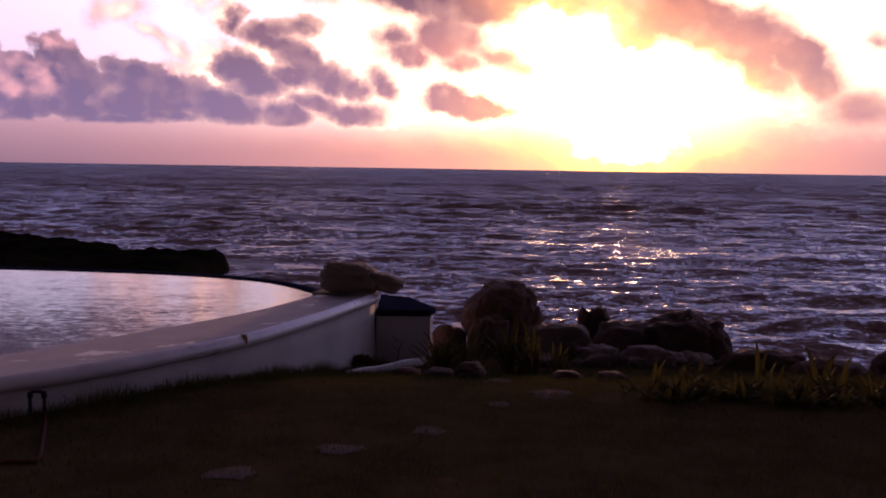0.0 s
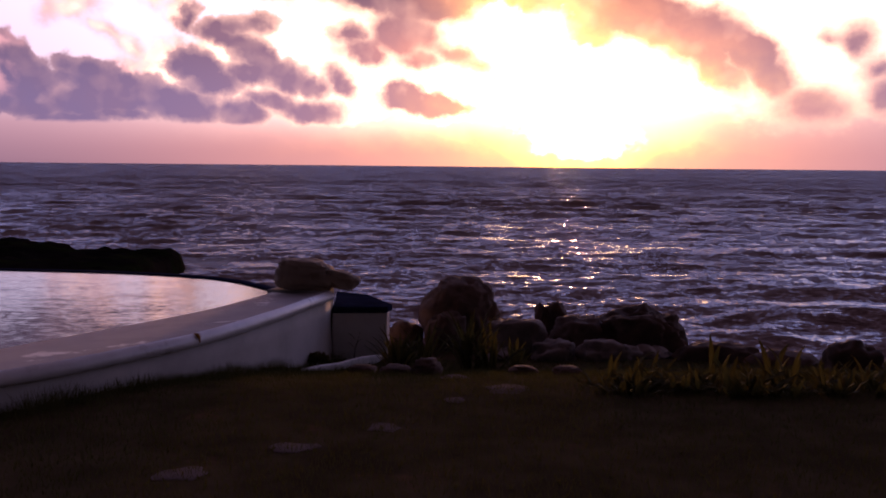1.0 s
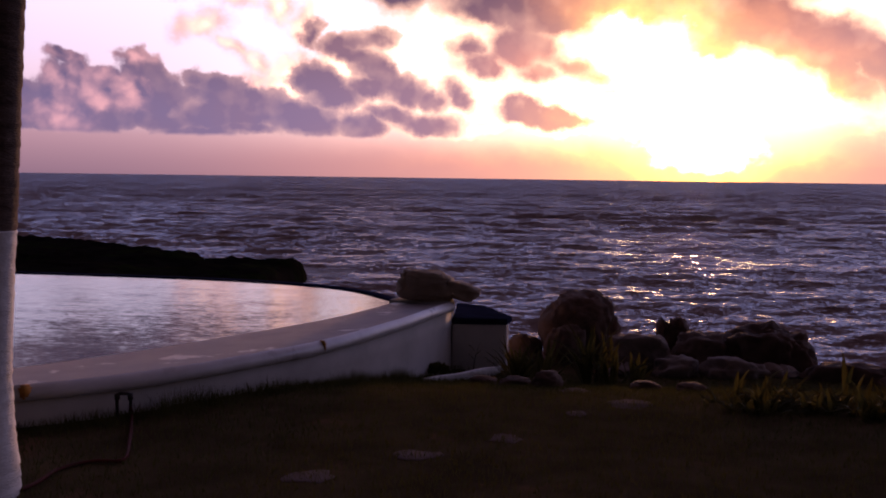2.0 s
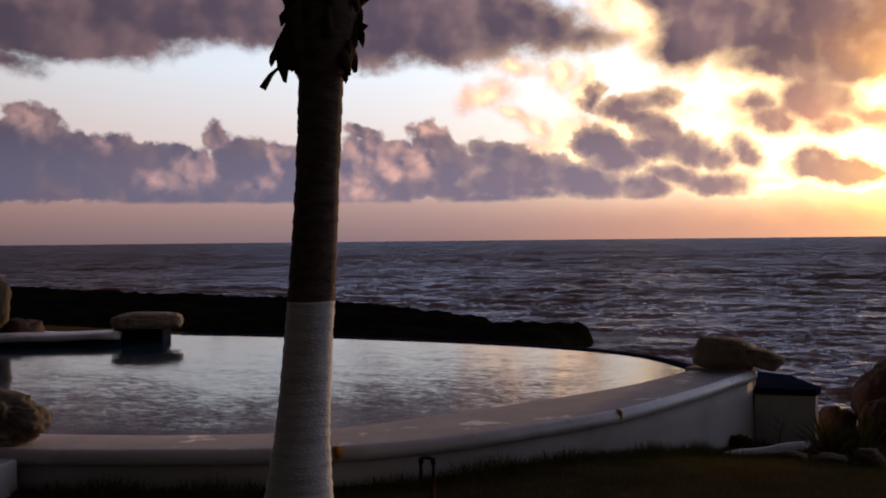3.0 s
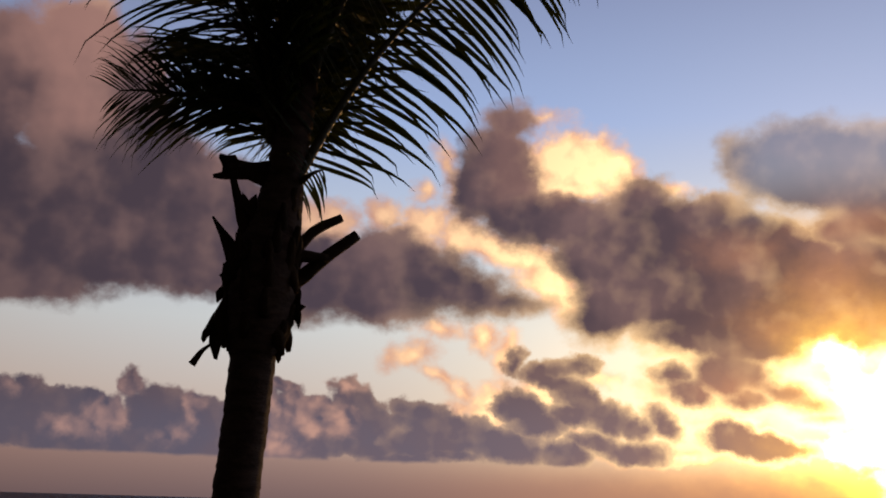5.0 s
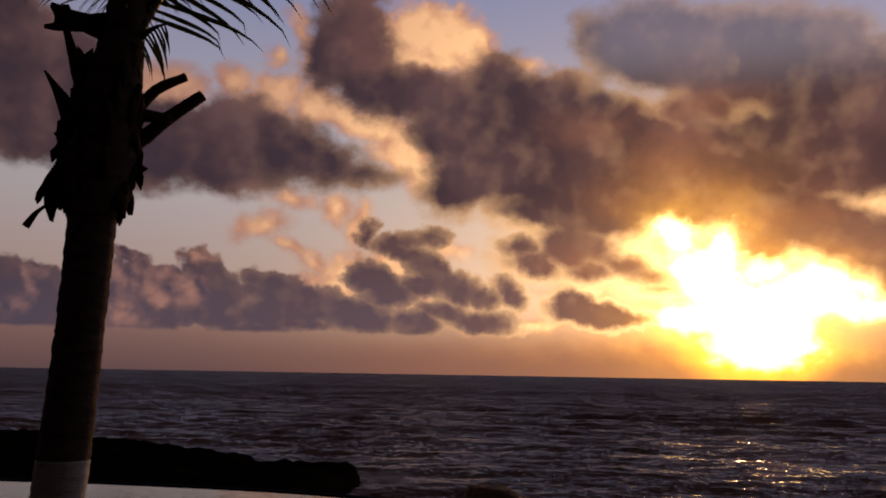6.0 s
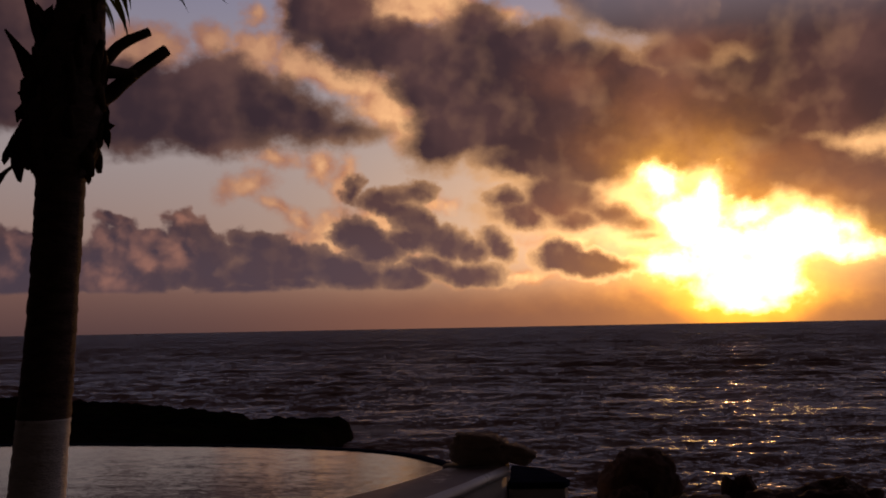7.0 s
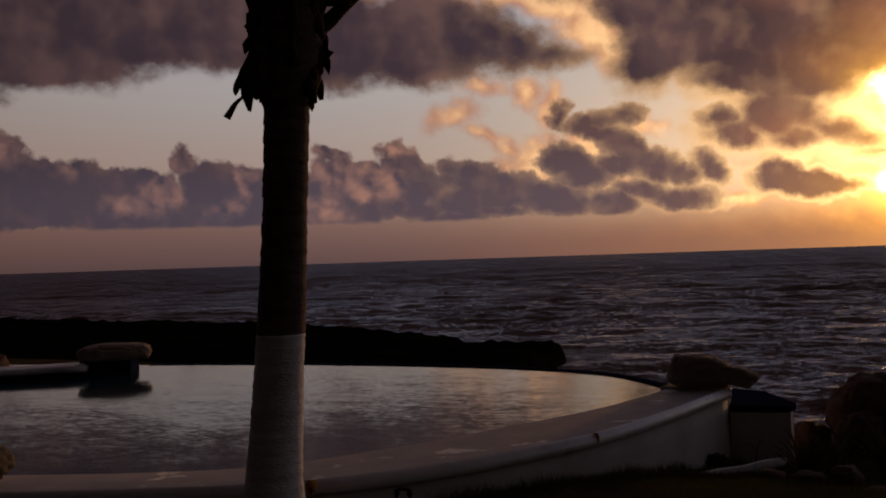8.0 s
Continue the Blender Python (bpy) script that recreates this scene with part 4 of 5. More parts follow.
AXIS = [(-2.515, 4.440, 0.0), (-2.48, 4.470, 0.65), (-2.445, 4.51, 1.31), (-2.42, 4.545, 1.9), (-2.405, 4.575, 2.45), (-2.385, 4.59, 2.9), (-2.33, 4.615, 3.35), (-2.285, 4.64, 3.85), (-2.25, 4.66, 4.35)]
CORE = Vector((-2.39, 4.58, 0))


def at_palm(u, z, depth=0.0):
    return CORE + RIGHT * u + AWAY * depth + Vector((0, 0, z))


def trunk_piece(z0, z1, radius, step, ridge, ring_every, seed):
    line = curve(AXIS, 200)
    zs = np.array([p.z for p in line])
    rings = []
    for z in np.arange(z0, z1 + step * 0.5, step):
        k = int(np.argmin(abs(zs - z)))
        c = line[k]
        ph = (z / ring_every) % 1.0
        r0 = radius(z) * (1 + ridge * (0.5 - ph) + ridge * 0.6 * noise.noise(Vector((z * 9, seed, 0))))
        ring = []
        for a in range(28):
            t = 2 * math.pi * a / 28
            r = r0 * (1 + 0.022 * noise.noise(Vector((math.cos(t) * 1.7, math.sin(t) * 1.7, z * 4 + seed))) + 0.02 * noise.noise(Vector((math.cos(t) * 6, math.sin(t) * 6, z * 22))))
            ring.append(Vector((c.x + math.cos(t) * r, c.y + math.sin(t) * r, z)))
        rings.append(ring)
    return loft(rings, closed=True)


def leaflet(start, along, side, length, width, sag, seed, fwd=0.45):
    """One drooping, folded leaflet as a narrow strip."""
    rng = random.Random(seed)
    verts, faces = [], []
    p, d = Vector(start), (along * fwd + side).normalized()
    n = 7
    wide = d.cross(Vector((0, 0, 1)))
    wide = wide.normalized() if wide.length > 0.05 else along.normalized()
    twist = rng.uniform(0.55, 1.25)
    wide = wide * math.cos(twist) + wide.cross(d) * math.sin(twist)
    for i in range(n + 1):
        s = i / n
        w = width * (0.55 + 0.9 * s) if s < 0.35 else width * 0.87 * (1 - ((s - 0.35) / 0.65) ** 1.5) + 0.0008
        fold = Vector((0, 0, -w * 0.35))
        verts += [p - wide * w * 0.5 + fold, p.copy(), p + wide * w * 0.5 + fold]
        p = p + d * (length / n)
        bend = sag * (0.12 + 2.4 * s ** 3) * rng.uniform(0.7, 1.3)
        d = (d + Vector((0, 0, -bend)) + Vector((rng.uniform(-1, 1), rng.uniform(-1, 1), 0)) * 0.05).normalized()
        if s > 0.62 and rng.random() < 0.42:
            d = (d + Vector((rng.uniform(-0.3, 0.3), rng.uniform(-0.3, 0.3), -0.9))).normalized()
    for i in range(n):
        a = i * 3
        faces += [(a, a + 1, a + 4, a + 3), (a + 1, a + 2, a + 5, a + 4)]
    return verts, faces


def frond(tree, start, heading, rise, length, droop, leaf, split, seed, first=0.16, count=46, sag=0.22, roll=0.0, fwd=0.45, width=0.031):
    """A feather leaf: a stalk with leaflets down both sides. heading: degrees from the picture's right, away from the viewer."""
    rng = random.Random(seed)
    h = RIGHT * math.cos(radians(heading)) + AWAY * math.sin(radians(heading))
    pts, p, e = [Vector(start)], Vector(start), rise
    n = 26
    for i in range(n):
        s = i / n
        e = rise - droop * s ** 1.5
        p = p + (h * math.cos(radians(e)) + Vector((0, 0, math.sin(radians(e))))) * (length / n)
        pts.append(p.copy())
    part_ob = part("frond", mesh("stalk", *tube(pts, [0.032 * (1 - 0.88 * (i / n) ** 0.7) for i in range(n + 1)], 7)), PETIOLE, tree)
    all_v, all_f = [], []
    for i in range(count):
        s = first + (1 - first) * (i + 0.5) / count
        k = s * n
        j = min(int(k), n - 1)
        spot = pts[j].lerp(pts[j + 1], k - j)
        t = (pts[j + 1] - pts[j]).normalized()
        across = t.cross(Vector((0, 0, 1)))
        across = across.normalized() if across.length > 0.05 else RIGHT.copy()
        upn = across.cross(t)
        across, upn = across * math.cos(radians(roll)) + upn * math.sin(radians(roll)), upn * math.cos(radians(roll)) - across * math.sin(radians(roll))
        size = leaf * (0.45 + 0.75 * math.sin(math.pi * min(1.0, 0.12 + s * 0.9))) * rng.uniform(0.85, 1.12)
        for sgn in (-1, 1):
            d = across * sgn + upn * rng.uniform(-0.12, 0.25) + Vector((0, 0, -0.1))
            v, f = leaflet(spot, t * rng.uniform(0.8, 1.2), d, size * rng.uniform(0.85, 1.1), width * (0.6 + 0.5 * size / leaf), sag, seed * 977 + i * 3 + sgn, fwd)
            if split:
                part("leaflet", mesh("leaflet", v, f), FROND, part_ob)
            else:
                b = len(all_v)
                all_v += v
                all_f += [tuple(q + b for q in g) for g in f]
    if all_v:
        tagged(part("foliage", mesh("foliage", all_v, all_f), FROND, part_ob), kind="stuff")


def stalk_stub(tree, points, wide, deep, name="stalk_stub"):
    """A cut or broken leaf stalk: flattened tapering bar."""
    pts = curve(points, 9)
    rings = []
    for i, p in enumerate(pts):
        t = (pts[min(i + 1, 8)] - pts[max(i - 1, 0)]).normalized()
        s = AWAY - t * AWAY.dot(t)
        s = s.normalized()
        o = t.cross(s)
        u = i / 8
        w = (wide[0] + (wide[1] - wide[0]) * u) * (1 + 0.10 * noise.noise(p * 23))
        k = (deep[0] + (deep[1] - deep[0]) * u)
        rings.append([p + s * (math.cos(a) * k) + o * (math.sin(a) * w) for a in [2 * math.pi * j / 10 for j in range(10)]])
    v, f = loft(rings, closed=True)
    return part(name, mesh(name, v, f), HUSK, tree)


def husk_sheet(tree, outline, depth, seed):
    """A torn fibrous sheet hanging from the trunk, bowed and thick."""
    bm = bmesh.new()
    vs = []
    for u, z in outline:
        bow = depth + 0.05 * noise.noise(Vector((u * 6, z * 6, seed)))
        vs.append(bm.verts.new(at_palm(u, z, bow)))
    bm.faces.new(vs)
    bmesh.ops.triangulate(bm, faces=bm.faces[:])
    bmesh.ops.subdivide_edges(bm, edges=bm.edges[:], cuts=2, use_grid_fill=True)
    for v in bm.verts:
        v.co += Vector((0.5, 0.4, 0.3)) * 0.022 * noise.noise(v.co * 17)
    bmesh.ops.solidify(bm, geom=bm.faces[:], thickness=0.007)
    bmesh.ops.recalc_face_normals(bm, faces=bm.faces)
    part("husk", bm, HUSK, tree)


def make_palm():
    tree = base("coconut_palm", (-2.505, 4.445, 0.0), "coconut palm with lime-painted lower trunk and dry leaf bases", "palm tree")

    def r_low(z):
        return float(np.interp(z, [-0.1, 0.06, 0.2, 0.35, 0.55, 0.85, 1.1, 1.31], [0.206, 0.210, 0.198, 0.172, 0.148, 0.131, 0.124, 0.122]))

    def r_high(z):
        return float(np.interp(z, [1.31, 1.75, 2.2, 2.44, 2.52, 2.66, 2.78, 2.92, 3.05, 3.16, 3.28, 3.42, 3.8, 4.4], [0.122, 0.114, 0.112, 0.114, 0.136, 0.160, 0.178, 0.182, 0.166, 0.140, 0.124, 0.104, 0.098, 0.07]))

    part("painted_trunk", mesh("painted_trunk", *trunk_piece(-0.10, 1.312, r_low, 0.012, 0.034, 0.062, 3)), PAINT, tree, "whitewashed swollen lower trunk")
    part("bare_trunk", mesh("bare_trunk", *trunk_piece(1.306, 4.36, r_high, 0.016, 0.045, 0.095, 5)), BARK, tree, "dark ringed bark")
    # cut stalks and dry bases round the neck
    stalk_stub(tree, [at_palm(0.08, 2.80), at_palm(0.20, 2.885), at_palm(0.31, 2.995), at_palm(0.478, 3.135)], (0.045, 0.030), (0.05, 0.022))
    stalk_stub(tree, [at_palm(0.08, 2.97, 0.05), at_palm(0.175, 3.06, 0.06), at_palm(0.262, 3.165, 0.07), at_palm(0.398, 3.245, 0.08)], (0.04, 0.023), (0.04, 0.018))
    stalk_stub(tree, [at_palm(0.10, 2.99, -0.05), at_palm(0.20, 2.985, -0.06), at_palm(0.33, 2.99, -0.03)], (0.05, 0.02), (0.04, 0.02))
    stalk_stub(tree, [at_palm(-0.08, 2.86, 0.02), at_palm(-0.15, 2.98, 0.03), at_palm(-0.20, 3.07, 0.04), at_palm(-0.278, 3.19, 0.06)], (0.075, 0.006), (0.05, 0.006), "leaf_base")
    stalk_stub(tree, [at_palm(-0.07, 3.03, -0.02), at_palm(-0.12, 3.16, -0.04), at_palm(-0.15, 3.25, -0.06), at_palm(-0.186, 3.36, -0.08)], (0.045, 0.018), (0.04, 0.012), "leaf_base")
    husk_sheet(tree, [(0.0, 3.49), (-0.09, 3.468), (-0.20, 3.485), (-0.258, 3.512), (-0.262, 3.485), (-0.205, 3.430), (-0.245, 3.402), (-0.285, 3.388), (-0.288, 3.366), (-0.22, 3.362), (-0.12, 3.375), (0.0, 3.33)], -0.06, 3)
    husk_sheet(tree, [(-0.06, 3.30), (-0.10, 3.26), (-0.135, 3.30), (-0.14, 3.27), (-0.115, 3.20), (-0.04, 3.12)], -0.08, 11)
    husk_sheet(tree, [(-0.08, 2.85), (-0.165, 2.79), (-0.235, 2.64), (-0.285, 2.52), (-0.272, 2.50), (-0.232, 2.545), (-0.205, 2.43), (-0.188, 2.425), (-0.172, 2.53), (-0.150, 2.47), (-0.138, 2.475), (-0.128, 2.56), (-0.06, 2.56)], -0.05, 2)
    stalk_stub(tree, [at_palm(-0.20, 2.53, -0.04), at_palm(-0.262, 2.475, -0.04), at_palm(-0.285, 2.445, -0.03), at_palm(-0.312, 2.40, -0.03)], (0.006, 0.020), (0.005, 0.012), "husk_strip")
    husk_sheet(tree, [(0.06, 2.9), (0.17, 2.88), (0.195, 2.80), (0.205, 2.745), (0.232, 2.725), (0.205, 2.70), (0.212, 2.64), (0.198, 2.605), (0.18, 2.66), (0.14, 2.55), (0.118, 2.44), (0.105, 2.42), (0.06, 2.52)], -0.03, 5)
    husk_sheet(tree, [(-0.05, 2.98), (-0.16, 2.95), (-0.19, 2.90), (-0.222, 2.88), (-0.20, 2.83), (-0.232, 2.79), (-0.222, 2.735), (-0.16, 2.78), (-0.06, 2.76)], 0.04, 8)
    rng = random.Random(4)
    for k in range(54):
        a = rng.uniform(0, 2 * math.pi)
        z = rng.uniform(2.50, 3.22)
        r = r_high(z) * 0.92
        d = RIGHT * math.cos(a) + AWAY * math.sin(a)
        p = CORE + d * r + Vector((0, 0, z))
        L = rng.uniform(0.06, 0.18) * (1 if k % 3 else -0.8)
        stalk_stub(tree, [p - d * 0.03, p + d * 0.012 + Vector((0, 0, L * 0.4)), p + d * rng.uniform(0.015, 0.045) + Vector((0, 0, L))], (0.05, 0.012), (0.04, 0.008), "leaf_base")
    # the crown
    frond(tree, at_palm(0.13, 3.38, -0.04), 8, 66, 2.9, 52, 0.65, True, 11, 0.04, 60, 0.32, 72, 0.46)
    frond(tree, at_palm(-0.02, 3.72, -0.06), 174, 74, 2.7, 52, 0.76, True, 12, 0.03, 54, 0.34, 68, -0.08)
    frond(tree, at_palm(-0.02, 3.74, -0.05), 176, 14, 0.80, 22, 0.46, True, 13, 0.06, 40, 0.30, 80, 1.0, 0.018)
    frond(tree, at_palm(-0.02, 3.76, 0.04), 160, 24, 0.70, 30, 0.42, False, 14, 0.10, 40, 0.35, 60, 0.9, 0.018)
    frond(tree, at_palm(0.02, 3.62, 0.06), 98, 54, 1.2, 40, 0.46, False, 15, 0.03, 56, 0.5, 10, 0.05)
    frond(tree, at_palm(0.12, 3.36, 0.02), 300, 20, 0.30, 30, 0.22, True, 16, 0.1, 9, 1.3, 60, 0.1, 0.016)
    for k, (hd, rise, ln, z, lf) in enumerate([(55, 76, 2.9, 3.6, 0.70), (100, 70, 2.8, 3.65, 0.72), (205, 78, 2.7, 3.7, 0.68), (150, 80, 2.8, 3.8, 0.70), (250, 78, 2.6, 3.85, 0.62),
                                              (300, 80, 2.6, 3.85, 0.62), (340, 76, 2.8, 3.7, 0.66), (25, 80, 2.9, 3.8, 0.66), (112, 56, 2.0, 3.6, 0.60), (76, 58, 2.1, 3.6, 0.58),
                                              (185, 82, 2.6, 3.6, 0.62), (10, 82, 2.6, 3.6, 0.60)]):
        frond(tree, at_palm(0.06 * math.cos(radians(hd)) + 0.06, z, 0.06 * math.sin(radians(hd))), hd, rise, ln, 50, lf, False, 30 + k, 0.04, 56, 0.26, (k * 37) % 90 - 20)


make_palm()


# ---- shore rocks, border stones, plants ----
def shore_rock(x, y, top, w, d, h, turn, seed, material=DARK_ROCK, label="", level=4, craggy=0.3, tilt=0.0):
    thing("shore_rock", rock_mesh("shore_rock", (x, y, top - h * 0.5), (w, d, h), turn, seed, level, craggy, 0.9, tilt), material, label or "dark craggy rock on the shore", "rock", "shore rocks")


shore_rock(0.80, 11.5, 0.31, 0.90, 0.85, 0.95, 15, 41, DARK_ROCK, "large rounded dark brown boulder at the water's edge", 5, 0.17)
shore_rock(0.62, 10.95, -0.02, 0.42, 0.40, 0.5, 40, 42, DARK_ROCK, "smaller brown rock against the large boulder")
shore_rock(1.90, 11.6, 0.00, 0.40, 0.40, 0.8, 10, 44, DARK_ROCK, "pointed dark rock between larger boulders", 4, 0.38)
shore_rock(2.84, 11.2, 0.00, 1.08, 0.85, 0.85, -12, 45, DARK_ROCK, "wide blocky dark boulder sloping to the sea", 5, 0.30, -10)
shore_rock(2.15, 11.1, -0.10, 0.7, 0.6, 0.6, 25, 46, DARK_ROCK)
shore_rock(0.15, 11.4, -0.18, 0.4, 0.4, 0.6, 60, 47)
shore_rock(1.38, 10.95, -0.08, 0.80, 0.6, 0.6, 5, 48, GREY_ROCK, "grey weathered rock among the shore boulders", 4, 0.36)
shore_rock(1.75, 10.45, -0.25, 0.6, 0.5, 0.42, 75, 49, GREY_ROCK, "grey weathered rock among the shore boulders", 4, 0.36)
shore_rock(1.15, 10.35, -0.32, 0.5, 0.42, 0.35, 30, 50, GREY_ROCK, "grey weathered rock among the shore boulders", 4, 0.36)
shore_rock(2.35, 10.4, -0.25, 0.65, 0.5, 0.45, 15, 51, GREY_ROCK, "grey weathered rock among the shore boulders", 4, 0.36)
shore_rock(2.85, 10.6, -0.32, 0.5, 0.45, 0.4, 50, 52, GREY_ROCK, "grey weathered rock among the shore boulders", 4, 0.36)
shore_rock(3.55, 10.4, -0.24, 1.1, 0.6, 0.5, -8, 53)
shore_rock(4.15, 10.1, -0.33, 0.9, 0.7, 0.5, 18, 54)
shore_rock(4.62, 9.6, -0.11, 0.60, 0.5, 0.60, 22, 55, DARK_ROCK, "rough dark rock beside the low plants", 4, 0.36)
shore_rock(5.08, 9.4, -0.34, 0.42, 0.4, 0.4, 70, 56)
shore_rock(4.75, 9.2, -0.36, 0.40, 0.34, 0.3, 0, 57, LIME, "pale stone below the dark rock")
shore_rock(5.5, 10.4, -0.46, 0.9, 0.7, 0.45, 40, 58)
shore_rock(6.4, 10.2, -0.42, 0.9, 0.8, 0.5, 10, 59)
rng = random.Random(77)
for k in range(46):
    x, y = rng.uniform(-0.1, 7.0), rng.uniform(10.6, 13.4)
    s = rng.uniform(0.2, 0.6)
    z = float(land_z(np.array(x), np.array(y)))
    shore_rock(x, y, min(z + s * 0.40, 1.52 - 0.185 * y), s, s * 0.9, s * 0.8, rng.uniform(0, 180), 100 + k, DARK_ROCK, "", 3, 0.45)


def border_stone(x, y, w, d, h, turn, seed, material=DARK_ROCK):
    z = float(lawn_z(x, y))
    thing("border_stone", rock_mesh("border_stone", (x, y, z + h * 0.28), (w, d, h), turn, seed, 4, 0.3, 0.85), material, "rounded dark stone edging the planted bed", "stone", "border stones")


for row in ((-0.22, 8.62, 0.24, 0.2, 0.10, 10, 61), (0.06, 8.32, 0.28, 0.22, 0.11, 40, 62), (0.33, 8.12, 0.28, 0.24, 0.17, 75, 63), (1.15, 8.25, 0.26, 0.2, 0.1, 5, 64), (1.5, 8.1, 0.24, 0.2, 0.1, 25, 65)):
    border_stone(*row)


def paving_stone(x, y, w, d, turn, seed):
    """A flat, irregular stone sunk in the lawn."""
    rng = random.Random(seed)
    pts = []
    for k in range(13):
        a = 2 * math.pi * k / 13
        r = rng.uniform(0.68, 1.12)
        p = Vector((math.cos(a) * w / 2 * r, math.sin(a) * d / 2 * r, 0))
        p.rotate(Euler((0, 0, radians(turn))))
        pts.append((x + p.x, y + p.y))
    z = float(lawn_z(x, y))
    me = shape(prism(pts, z - 0.05, z + 0.006, 0.004), "stepping_stone")
    thing("stepping_stone", me, FLAG, "flat pinkish-grey stepping stone sunk in the lawn", "stepping stone", "stepping stones")


for row in ((-0.99, 4.93, 0.30, 0.24, 30, 1), (-0.475, 5.40, 0.29, 0.22, 5, 2), (0.01, 5.82, 0.22, 0.22, 20, 3), (0.485, 6.51, 0.16, 0.20, 0, 4), (0.87, 6.85, 0.35, 0.30, 12, 5), (0.52, 7.58, 0.24, 0.28, 40, 6)):
    paving_stone(*row)


def make_board():
    a, b = Vector((-0.78, 8.90, -0.262)), Vector((-0.10, 10.20, -0.365))
    t = (b - a).normalized()
    s = Vector((-t.y, t.x, 0)) * 0.016
    rings = []
    for i in range(13):
        p = a.lerp(b, i / 12) + Vector((0, 0, 0.006 * math.sin(i * 0.9)))
        rings.append([p - s + Vector((0, 0, -0.10)), p - s * 1.0 + Vector((0, 0, 0.008)), p - s * 0.8 + Vector((0, 0, 0.015)), p + s * 0.8 + Vector((0, 0, 0.015)), p + s + Vector((0, 0, 0.008)), p + s + Vector((0, 0, -0.10))])
    v, f = loft(rings, closed=True)
    thing("edging_board", mesh("edging_board", v, f), WHITE_BOARD, "narrow whitish edging board lying on the ground", "board")


make_board()


def strap_leaf(start, heading, rise, length, width, sag, seed):
    h = Vector((math.cos(heading), math.sin(heading), 0))
    p, e = Vector(start), rise
    side = Vector((-h.y, h.x, 0))
    verts, faces, n = [], [], 6
    for i in range(n + 1):
        s = i / n
        w = width * (0.7 + 0.6 * s) if s < 0.45 else width * 0.97 * (1 - ((s - 0.45) / 0.55) ** 1.8) + 0.002
        e = rise - sag * s * s
        t = h * math.cos(e) + Vector((0, 0, math.sin(e)))
        nrm = side.cross(t)
        verts += [p - side * w / 2 + nrm * w * 0.2, p - nrm * 0.003, p + side * w / 2 + nrm * w * 0.2]
        p = p + t * (length / n)
    for i in range(n):
        a = i * 3
        faces += [(a, a + 1, a + 4, a + 3), (a + 1, a + 2, a + 5, a + 4)]
    return mesh("leaf", verts, faces)


def strap_plant(x, y, z, leaves, length, width, seed, upright=1.15, label="clump of long strap leaves among the shore stones", spread=0.10):
    rng = random.Random(seed)
    plant = base("strap_leaf_plant", (x, y, z), label, "plant", "border plants")
    for k in range(leaves):
        a = rng.uniform(0, 2 * math.pi)
        rad = rng.uniform(0, spread)
        me = strap_leaf((x + math.cos(a) * rad, y + math.sin(a) * rad, z - 0.02), a + rng.uniform(-0.5, 0.5), rng.uniform(upright - 0.35, min(upright + 0.35, 1.52)), length * rng.uniform(0.6, 1.1), width * rng.uniform(0.8, 1.2), rng.uniform(0.3, 1.5), seed * 100 + k)
        part("leaf", me, STRAP, plant)


strap_plant(0.08, 9.55, -0.36, 30, 0.42, 0.035, 1)
strap_plant(0.34, 9.75, -0.38, 24, 0.46, 0.035, 2)
strap_plant(0.76, 9.45, -0.34, 22, 0.62, 0.045, 3, 1.3, "tall clump of broad strap leaves by the stones")
strap_plant(0.98, 9.40, -0.34, 18, 0.52, 0.045, 4, 1.25, "tall clump of broad strap leaves by the stones")
strap_plant(1.25, 9.6, -0.36, 16, 0.36, 0.035, 5)
rng = random.Random(9)
for k in range(46):
    x = 1.55 + k * 0.075 + rng.uniform(-0.06, 0.06)
    y = 7.0 + rng.uniform(-0.35, 0.45) + 0.3 * max(0.0, 2.1 - x)
    strap_plant(x, y, float(lawn_z(x, y)) - 0.02, 14, rng.uniform(0.20, 0.32), 0.038, 20 + k, 0.95, "low clump of fleshy leaves in the shore hedge", 0.12)
for k, (x, y, ln) in enumerate(((2.50, 7.4, 0.44), (2.90, 7.25, 0.38), (3.02, 7.2, 0.34), (1.92, 7.6, 0.32), (3.5, 7.1, 0.3), (1.72, 7.5, 0.28))):
    strap_plant(x, y, float(lawn_z(x, y)), 3, ln, 0.045, 90 + k, 1.42, "few upright fleshy leaves rising from the hedge", 0.03)


def make_corner_shrub():
    """Low dark cushion plant at the foot of the pool's corner."""
    rng = random.Random(15)
    shrub = base("cushion_shrub", (-0.70, 9.58, -0.345), "low dark cushion shrub at the pool corner's foot", "shrub")
    verts, faces = [], []
    for k in range(1100):
        d = Vector((rng.gauss(0, 1), rng.gauss(0, 1), abs(rng.gauss(0, 1)))).normalized()
        p = Vector((-0.70, 9.58, -0.345)) + Vector((d.x * 0.14, d.y * 0.12, d.z * 0.125)) * rng.uniform(0.5, 1.0)
        t = (d + Vector((rng.uniform(-1, 1), rng.uniform(-1, 1), rng.uniform(-0.3, 1))) * 0.6).normalized()
        s = t.cross(Vector((rng.uniform(-1, 1), 1, 0.3))).normalized() * 0.008
        b = len(verts)
        verts += [p - s, p + s, p + t * 0.016 + s * 0.4, p + t * 0.022]
        faces += [(b, b + 1, b + 2), (b, b + 2, b + 3)]
    ob = part("foliage", mesh("foliage", verts, faces), STRAP, shrub)
    part("stem", mesh("stem", *tube([(-0.72, 9.62, -0.40), (-0.72, 9.62, -0.26)], [0.02, 0.01], 6)), TWIG, shrub)


make_corner_shrub()


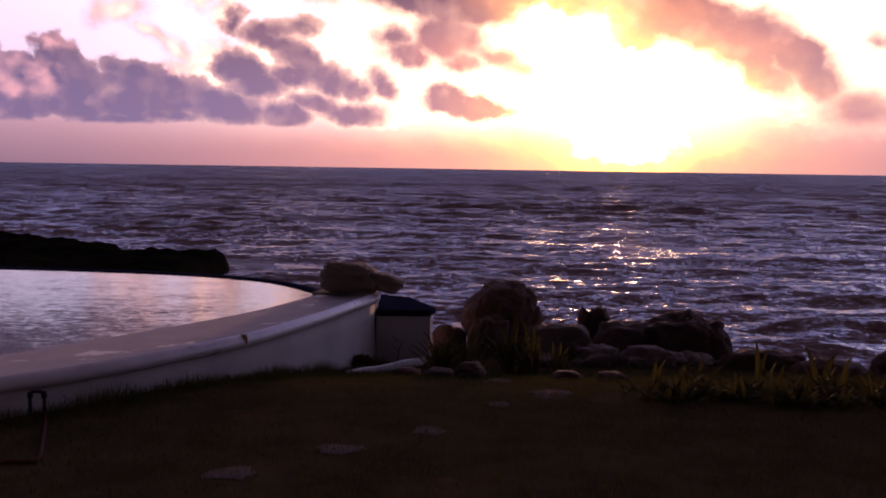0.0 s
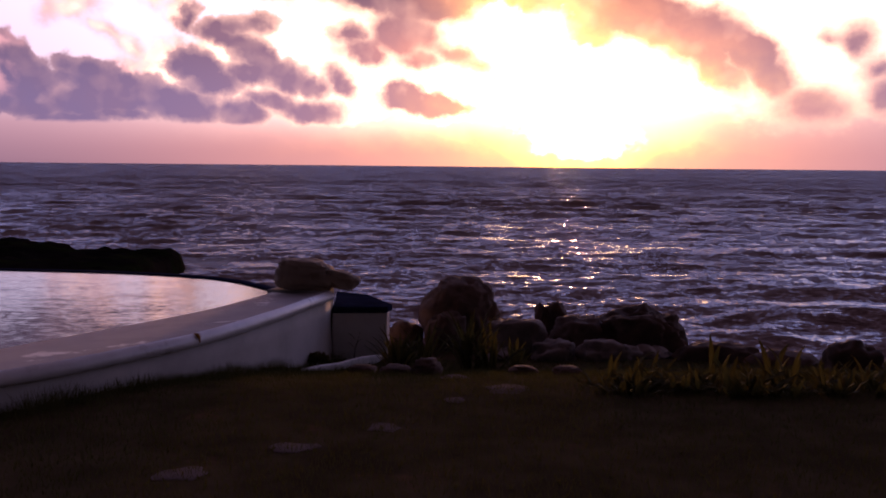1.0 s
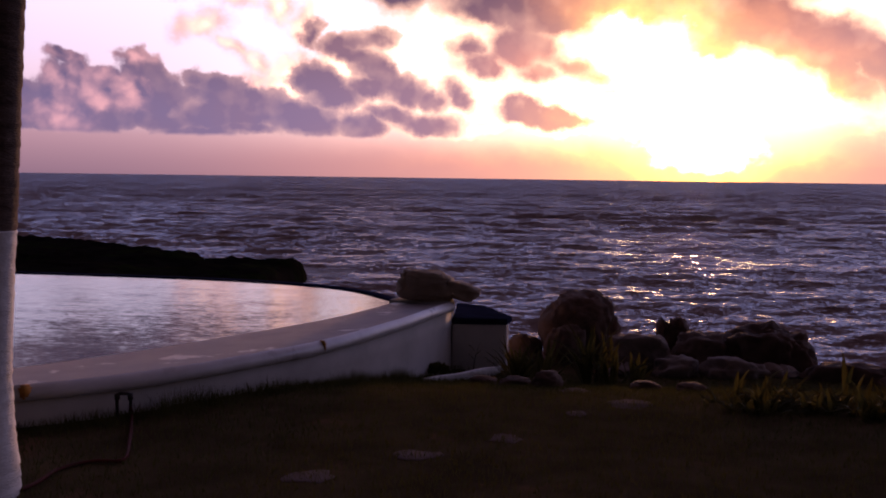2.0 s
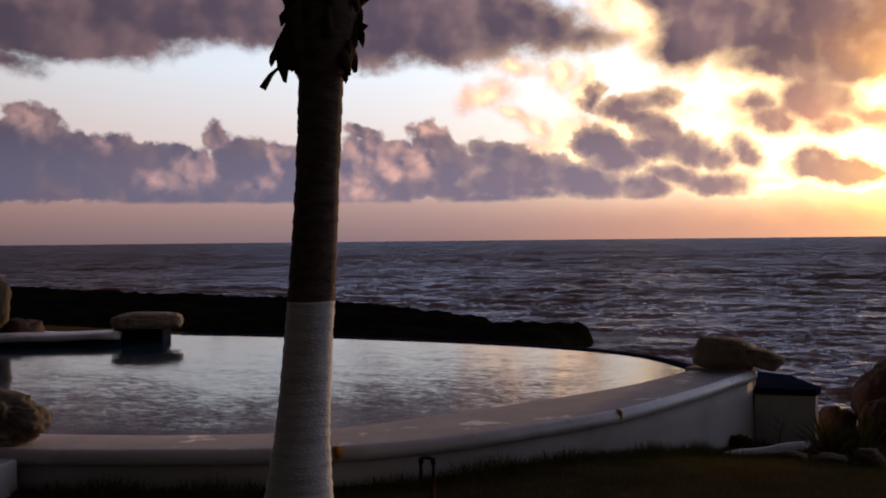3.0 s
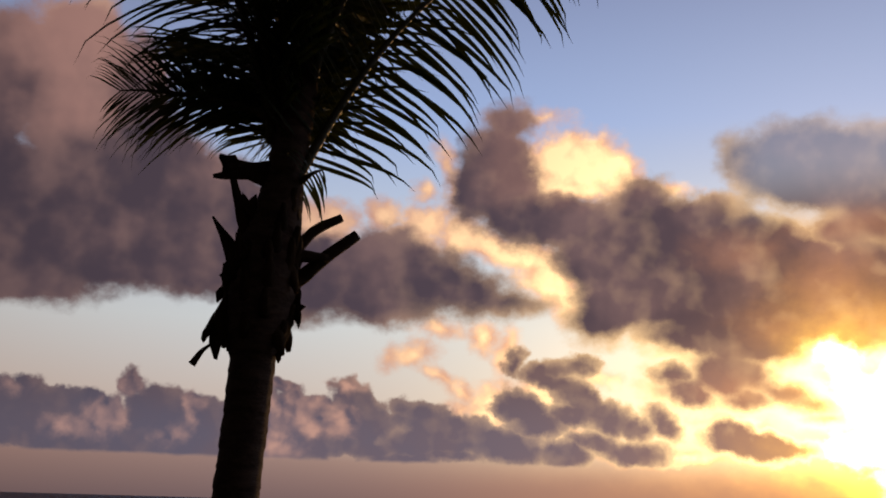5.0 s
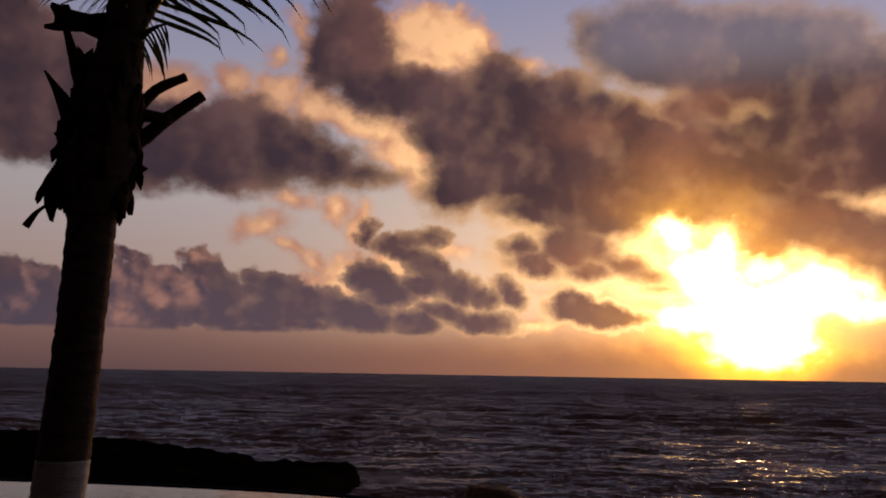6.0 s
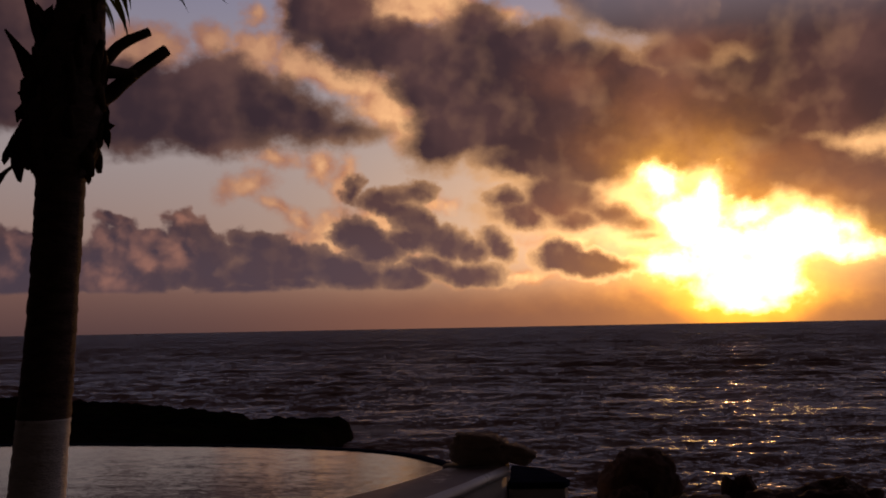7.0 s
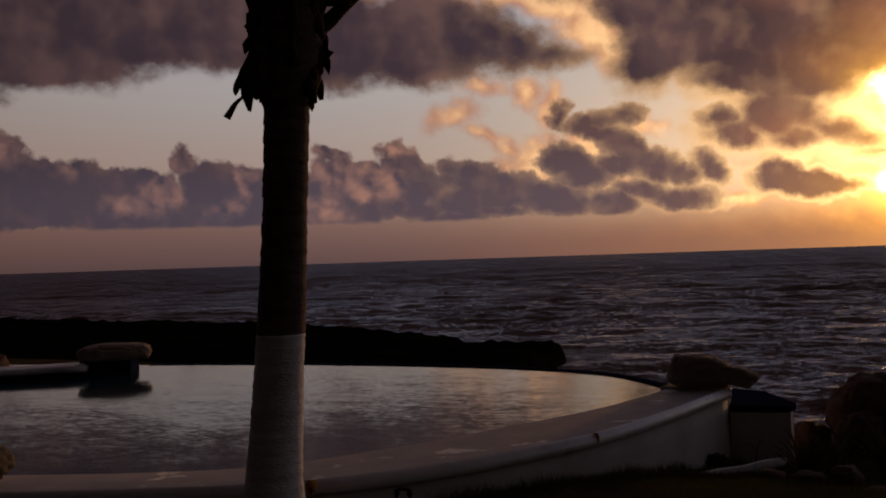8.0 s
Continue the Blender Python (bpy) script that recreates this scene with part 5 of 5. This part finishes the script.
def make_weed():
    w = base("dry_weed", (-0.38, 10.18, -0.42), "thin dry weed stalk before the white block", "weed")
    part("stem", mesh("stem", *tube([(-0.38, 10.18, -0.46), (-0.36, 10.18, -0.30), (-0.31, 10.19, -0.12)], [0.006, 0.004, 0.001], 5)), TWIG, w)
    for k, (z, dx) in enumerate(((-0.30, -0.05), (-0.26, 0.06), (-0.2, -0.03))):
        part("leaf", strap_leaf((-0.36, 10.18, z), 0.0 if dx > 0 else math.pi, 0.9, 0.10, 0.012, 0.5, k), STRAP, w)


make_weed()


def make_tap():
    """A garden stand pipe: bent iron pipe with a hose lying to the lawn."""
    t = base("stand_pipe", (-2.42, 6.02, 0.04), "dark bent iron stand pipe against the pool wall", "stand pipe")
    part("pipe", mesh("pipe", *tube(curve([(-2.36, 6.0, -0.05), (-2.362, 6.0, 0.10), (-2.365, 5.998, 0.19), (-2.40, 5.985, 0.205), (-2.435, 5.97, 0.195), (-2.437, 5.97, 0.10), (-2.435, 5.972, 0.02)], 40), 0.011, 8)), IRON, t)
    part("joint", mesh("joint", *tube([(-2.362, 6.0, 0.165), (-2.364, 5.999, 0.205)], [0.018, 0.017], 10)), IRON, t)
    part("joint", mesh("joint", *tube([(-2.437, 5.97, 0.17), (-2.436, 5.97, 0.205)], [0.017, 0.017], 10)), IRON, t)
    line = curve([(-2.36, 5.99, 0.12), (-2.34, 5.96, 0.06), (-2.12, 5.37, 0.057), (-2.03, 5.06, 0.057), (-2.18, 5.02, 0.057), (-2.29, 4.85, 0.057), (-2.31, 4.54, 0.057), (-2.55, 4.12, 0.057), (-2.95, 3.95, 0.057)], 90)
    thing("garden_hose", mesh("garden_hose", *tube(line, 0.011, 7)), HOSE, "dull red garden hose lying curved on the lawn", "hose")


make_tap()


def make_grass():
    """Short turf over the lawn and longer tufts against the pool wall."""
    rng = np.random.default_rng(12)
    n = 150000
    x, y = rng.uniform(-4.6, 7.0, n), 3.6 + 6.6 * rng.random(n) ** 0.9
    h = rng.uniform(0.018, 0.05, n)
    rim = np.array([(p.x, p.y) for p in even(RIM_OUT, 60)])
    edge = np.interp(x, rim[:, 0], rim[:, 1])
    keep = y < edge - 0.05
    keep |= x > -0.58
    x, y, h = x[keep], y[keep], h[keep]
    # tufts by the wall
    m = 9000
    s = rng.uniform(0.42, 1.0, m)
    pts = even(RIM_OUT, 400)
    px = np.array([pts[int(v * 399)].x for v in s]) + rng.normal(0, 0.03, m)
    py = np.array([pts[int(v * 399)].y for v in s]) + rng.normal(0, 0.03, m)
    off = np.abs(rng.normal(0, 0.11, m)) + 0.02
    px, py = px + off * 0.75, py - off * 0.65
    ph = rng.uniform(0.04, 0.12, m) * (0.6 + 0.8 * np.abs(np.sin(s * 61) * np.sin(s * 23)))
    x, y, h = np.concatenate([x, px]), np.concatenate([y, py]), np.concatenate([h, ph])
    n = len(x)
    z = lawn_z(x, y)
    a = rng.uniform(0, 2 * np.pi, n)
    w = rng.uniform(0.002, 0.0045, n)
    lean = rng.uniform(0.1, 0.8, n) * h
    b = rng.uniform(0, 2 * np.pi, n)
    v = np.empty((n, 3, 3))
    v[:, 0] = np.stack([x - np.cos(a) * w, y - np.sin(a) * w, z - 0.01], -1)
    v[:, 1] = np.stack([x + np.cos(a) * w, y + np.sin(a) * w, z - 0.01], -1)
    v[:, 2] = np.stack([x + np.cos(b) * lean, y + np.sin(b) * lean, z + h], -1)
    me = mesh("lawn_grass", v.reshape(-1, 3).tolist(), [(3 * i, 3 * i + 1, 3 * i + 2) for i in range(n)])
    thing("lawn_grass", me, BLADE, "short dark lawn grass with tufts along the wall", "grass", kind="stuff")


make_grass()
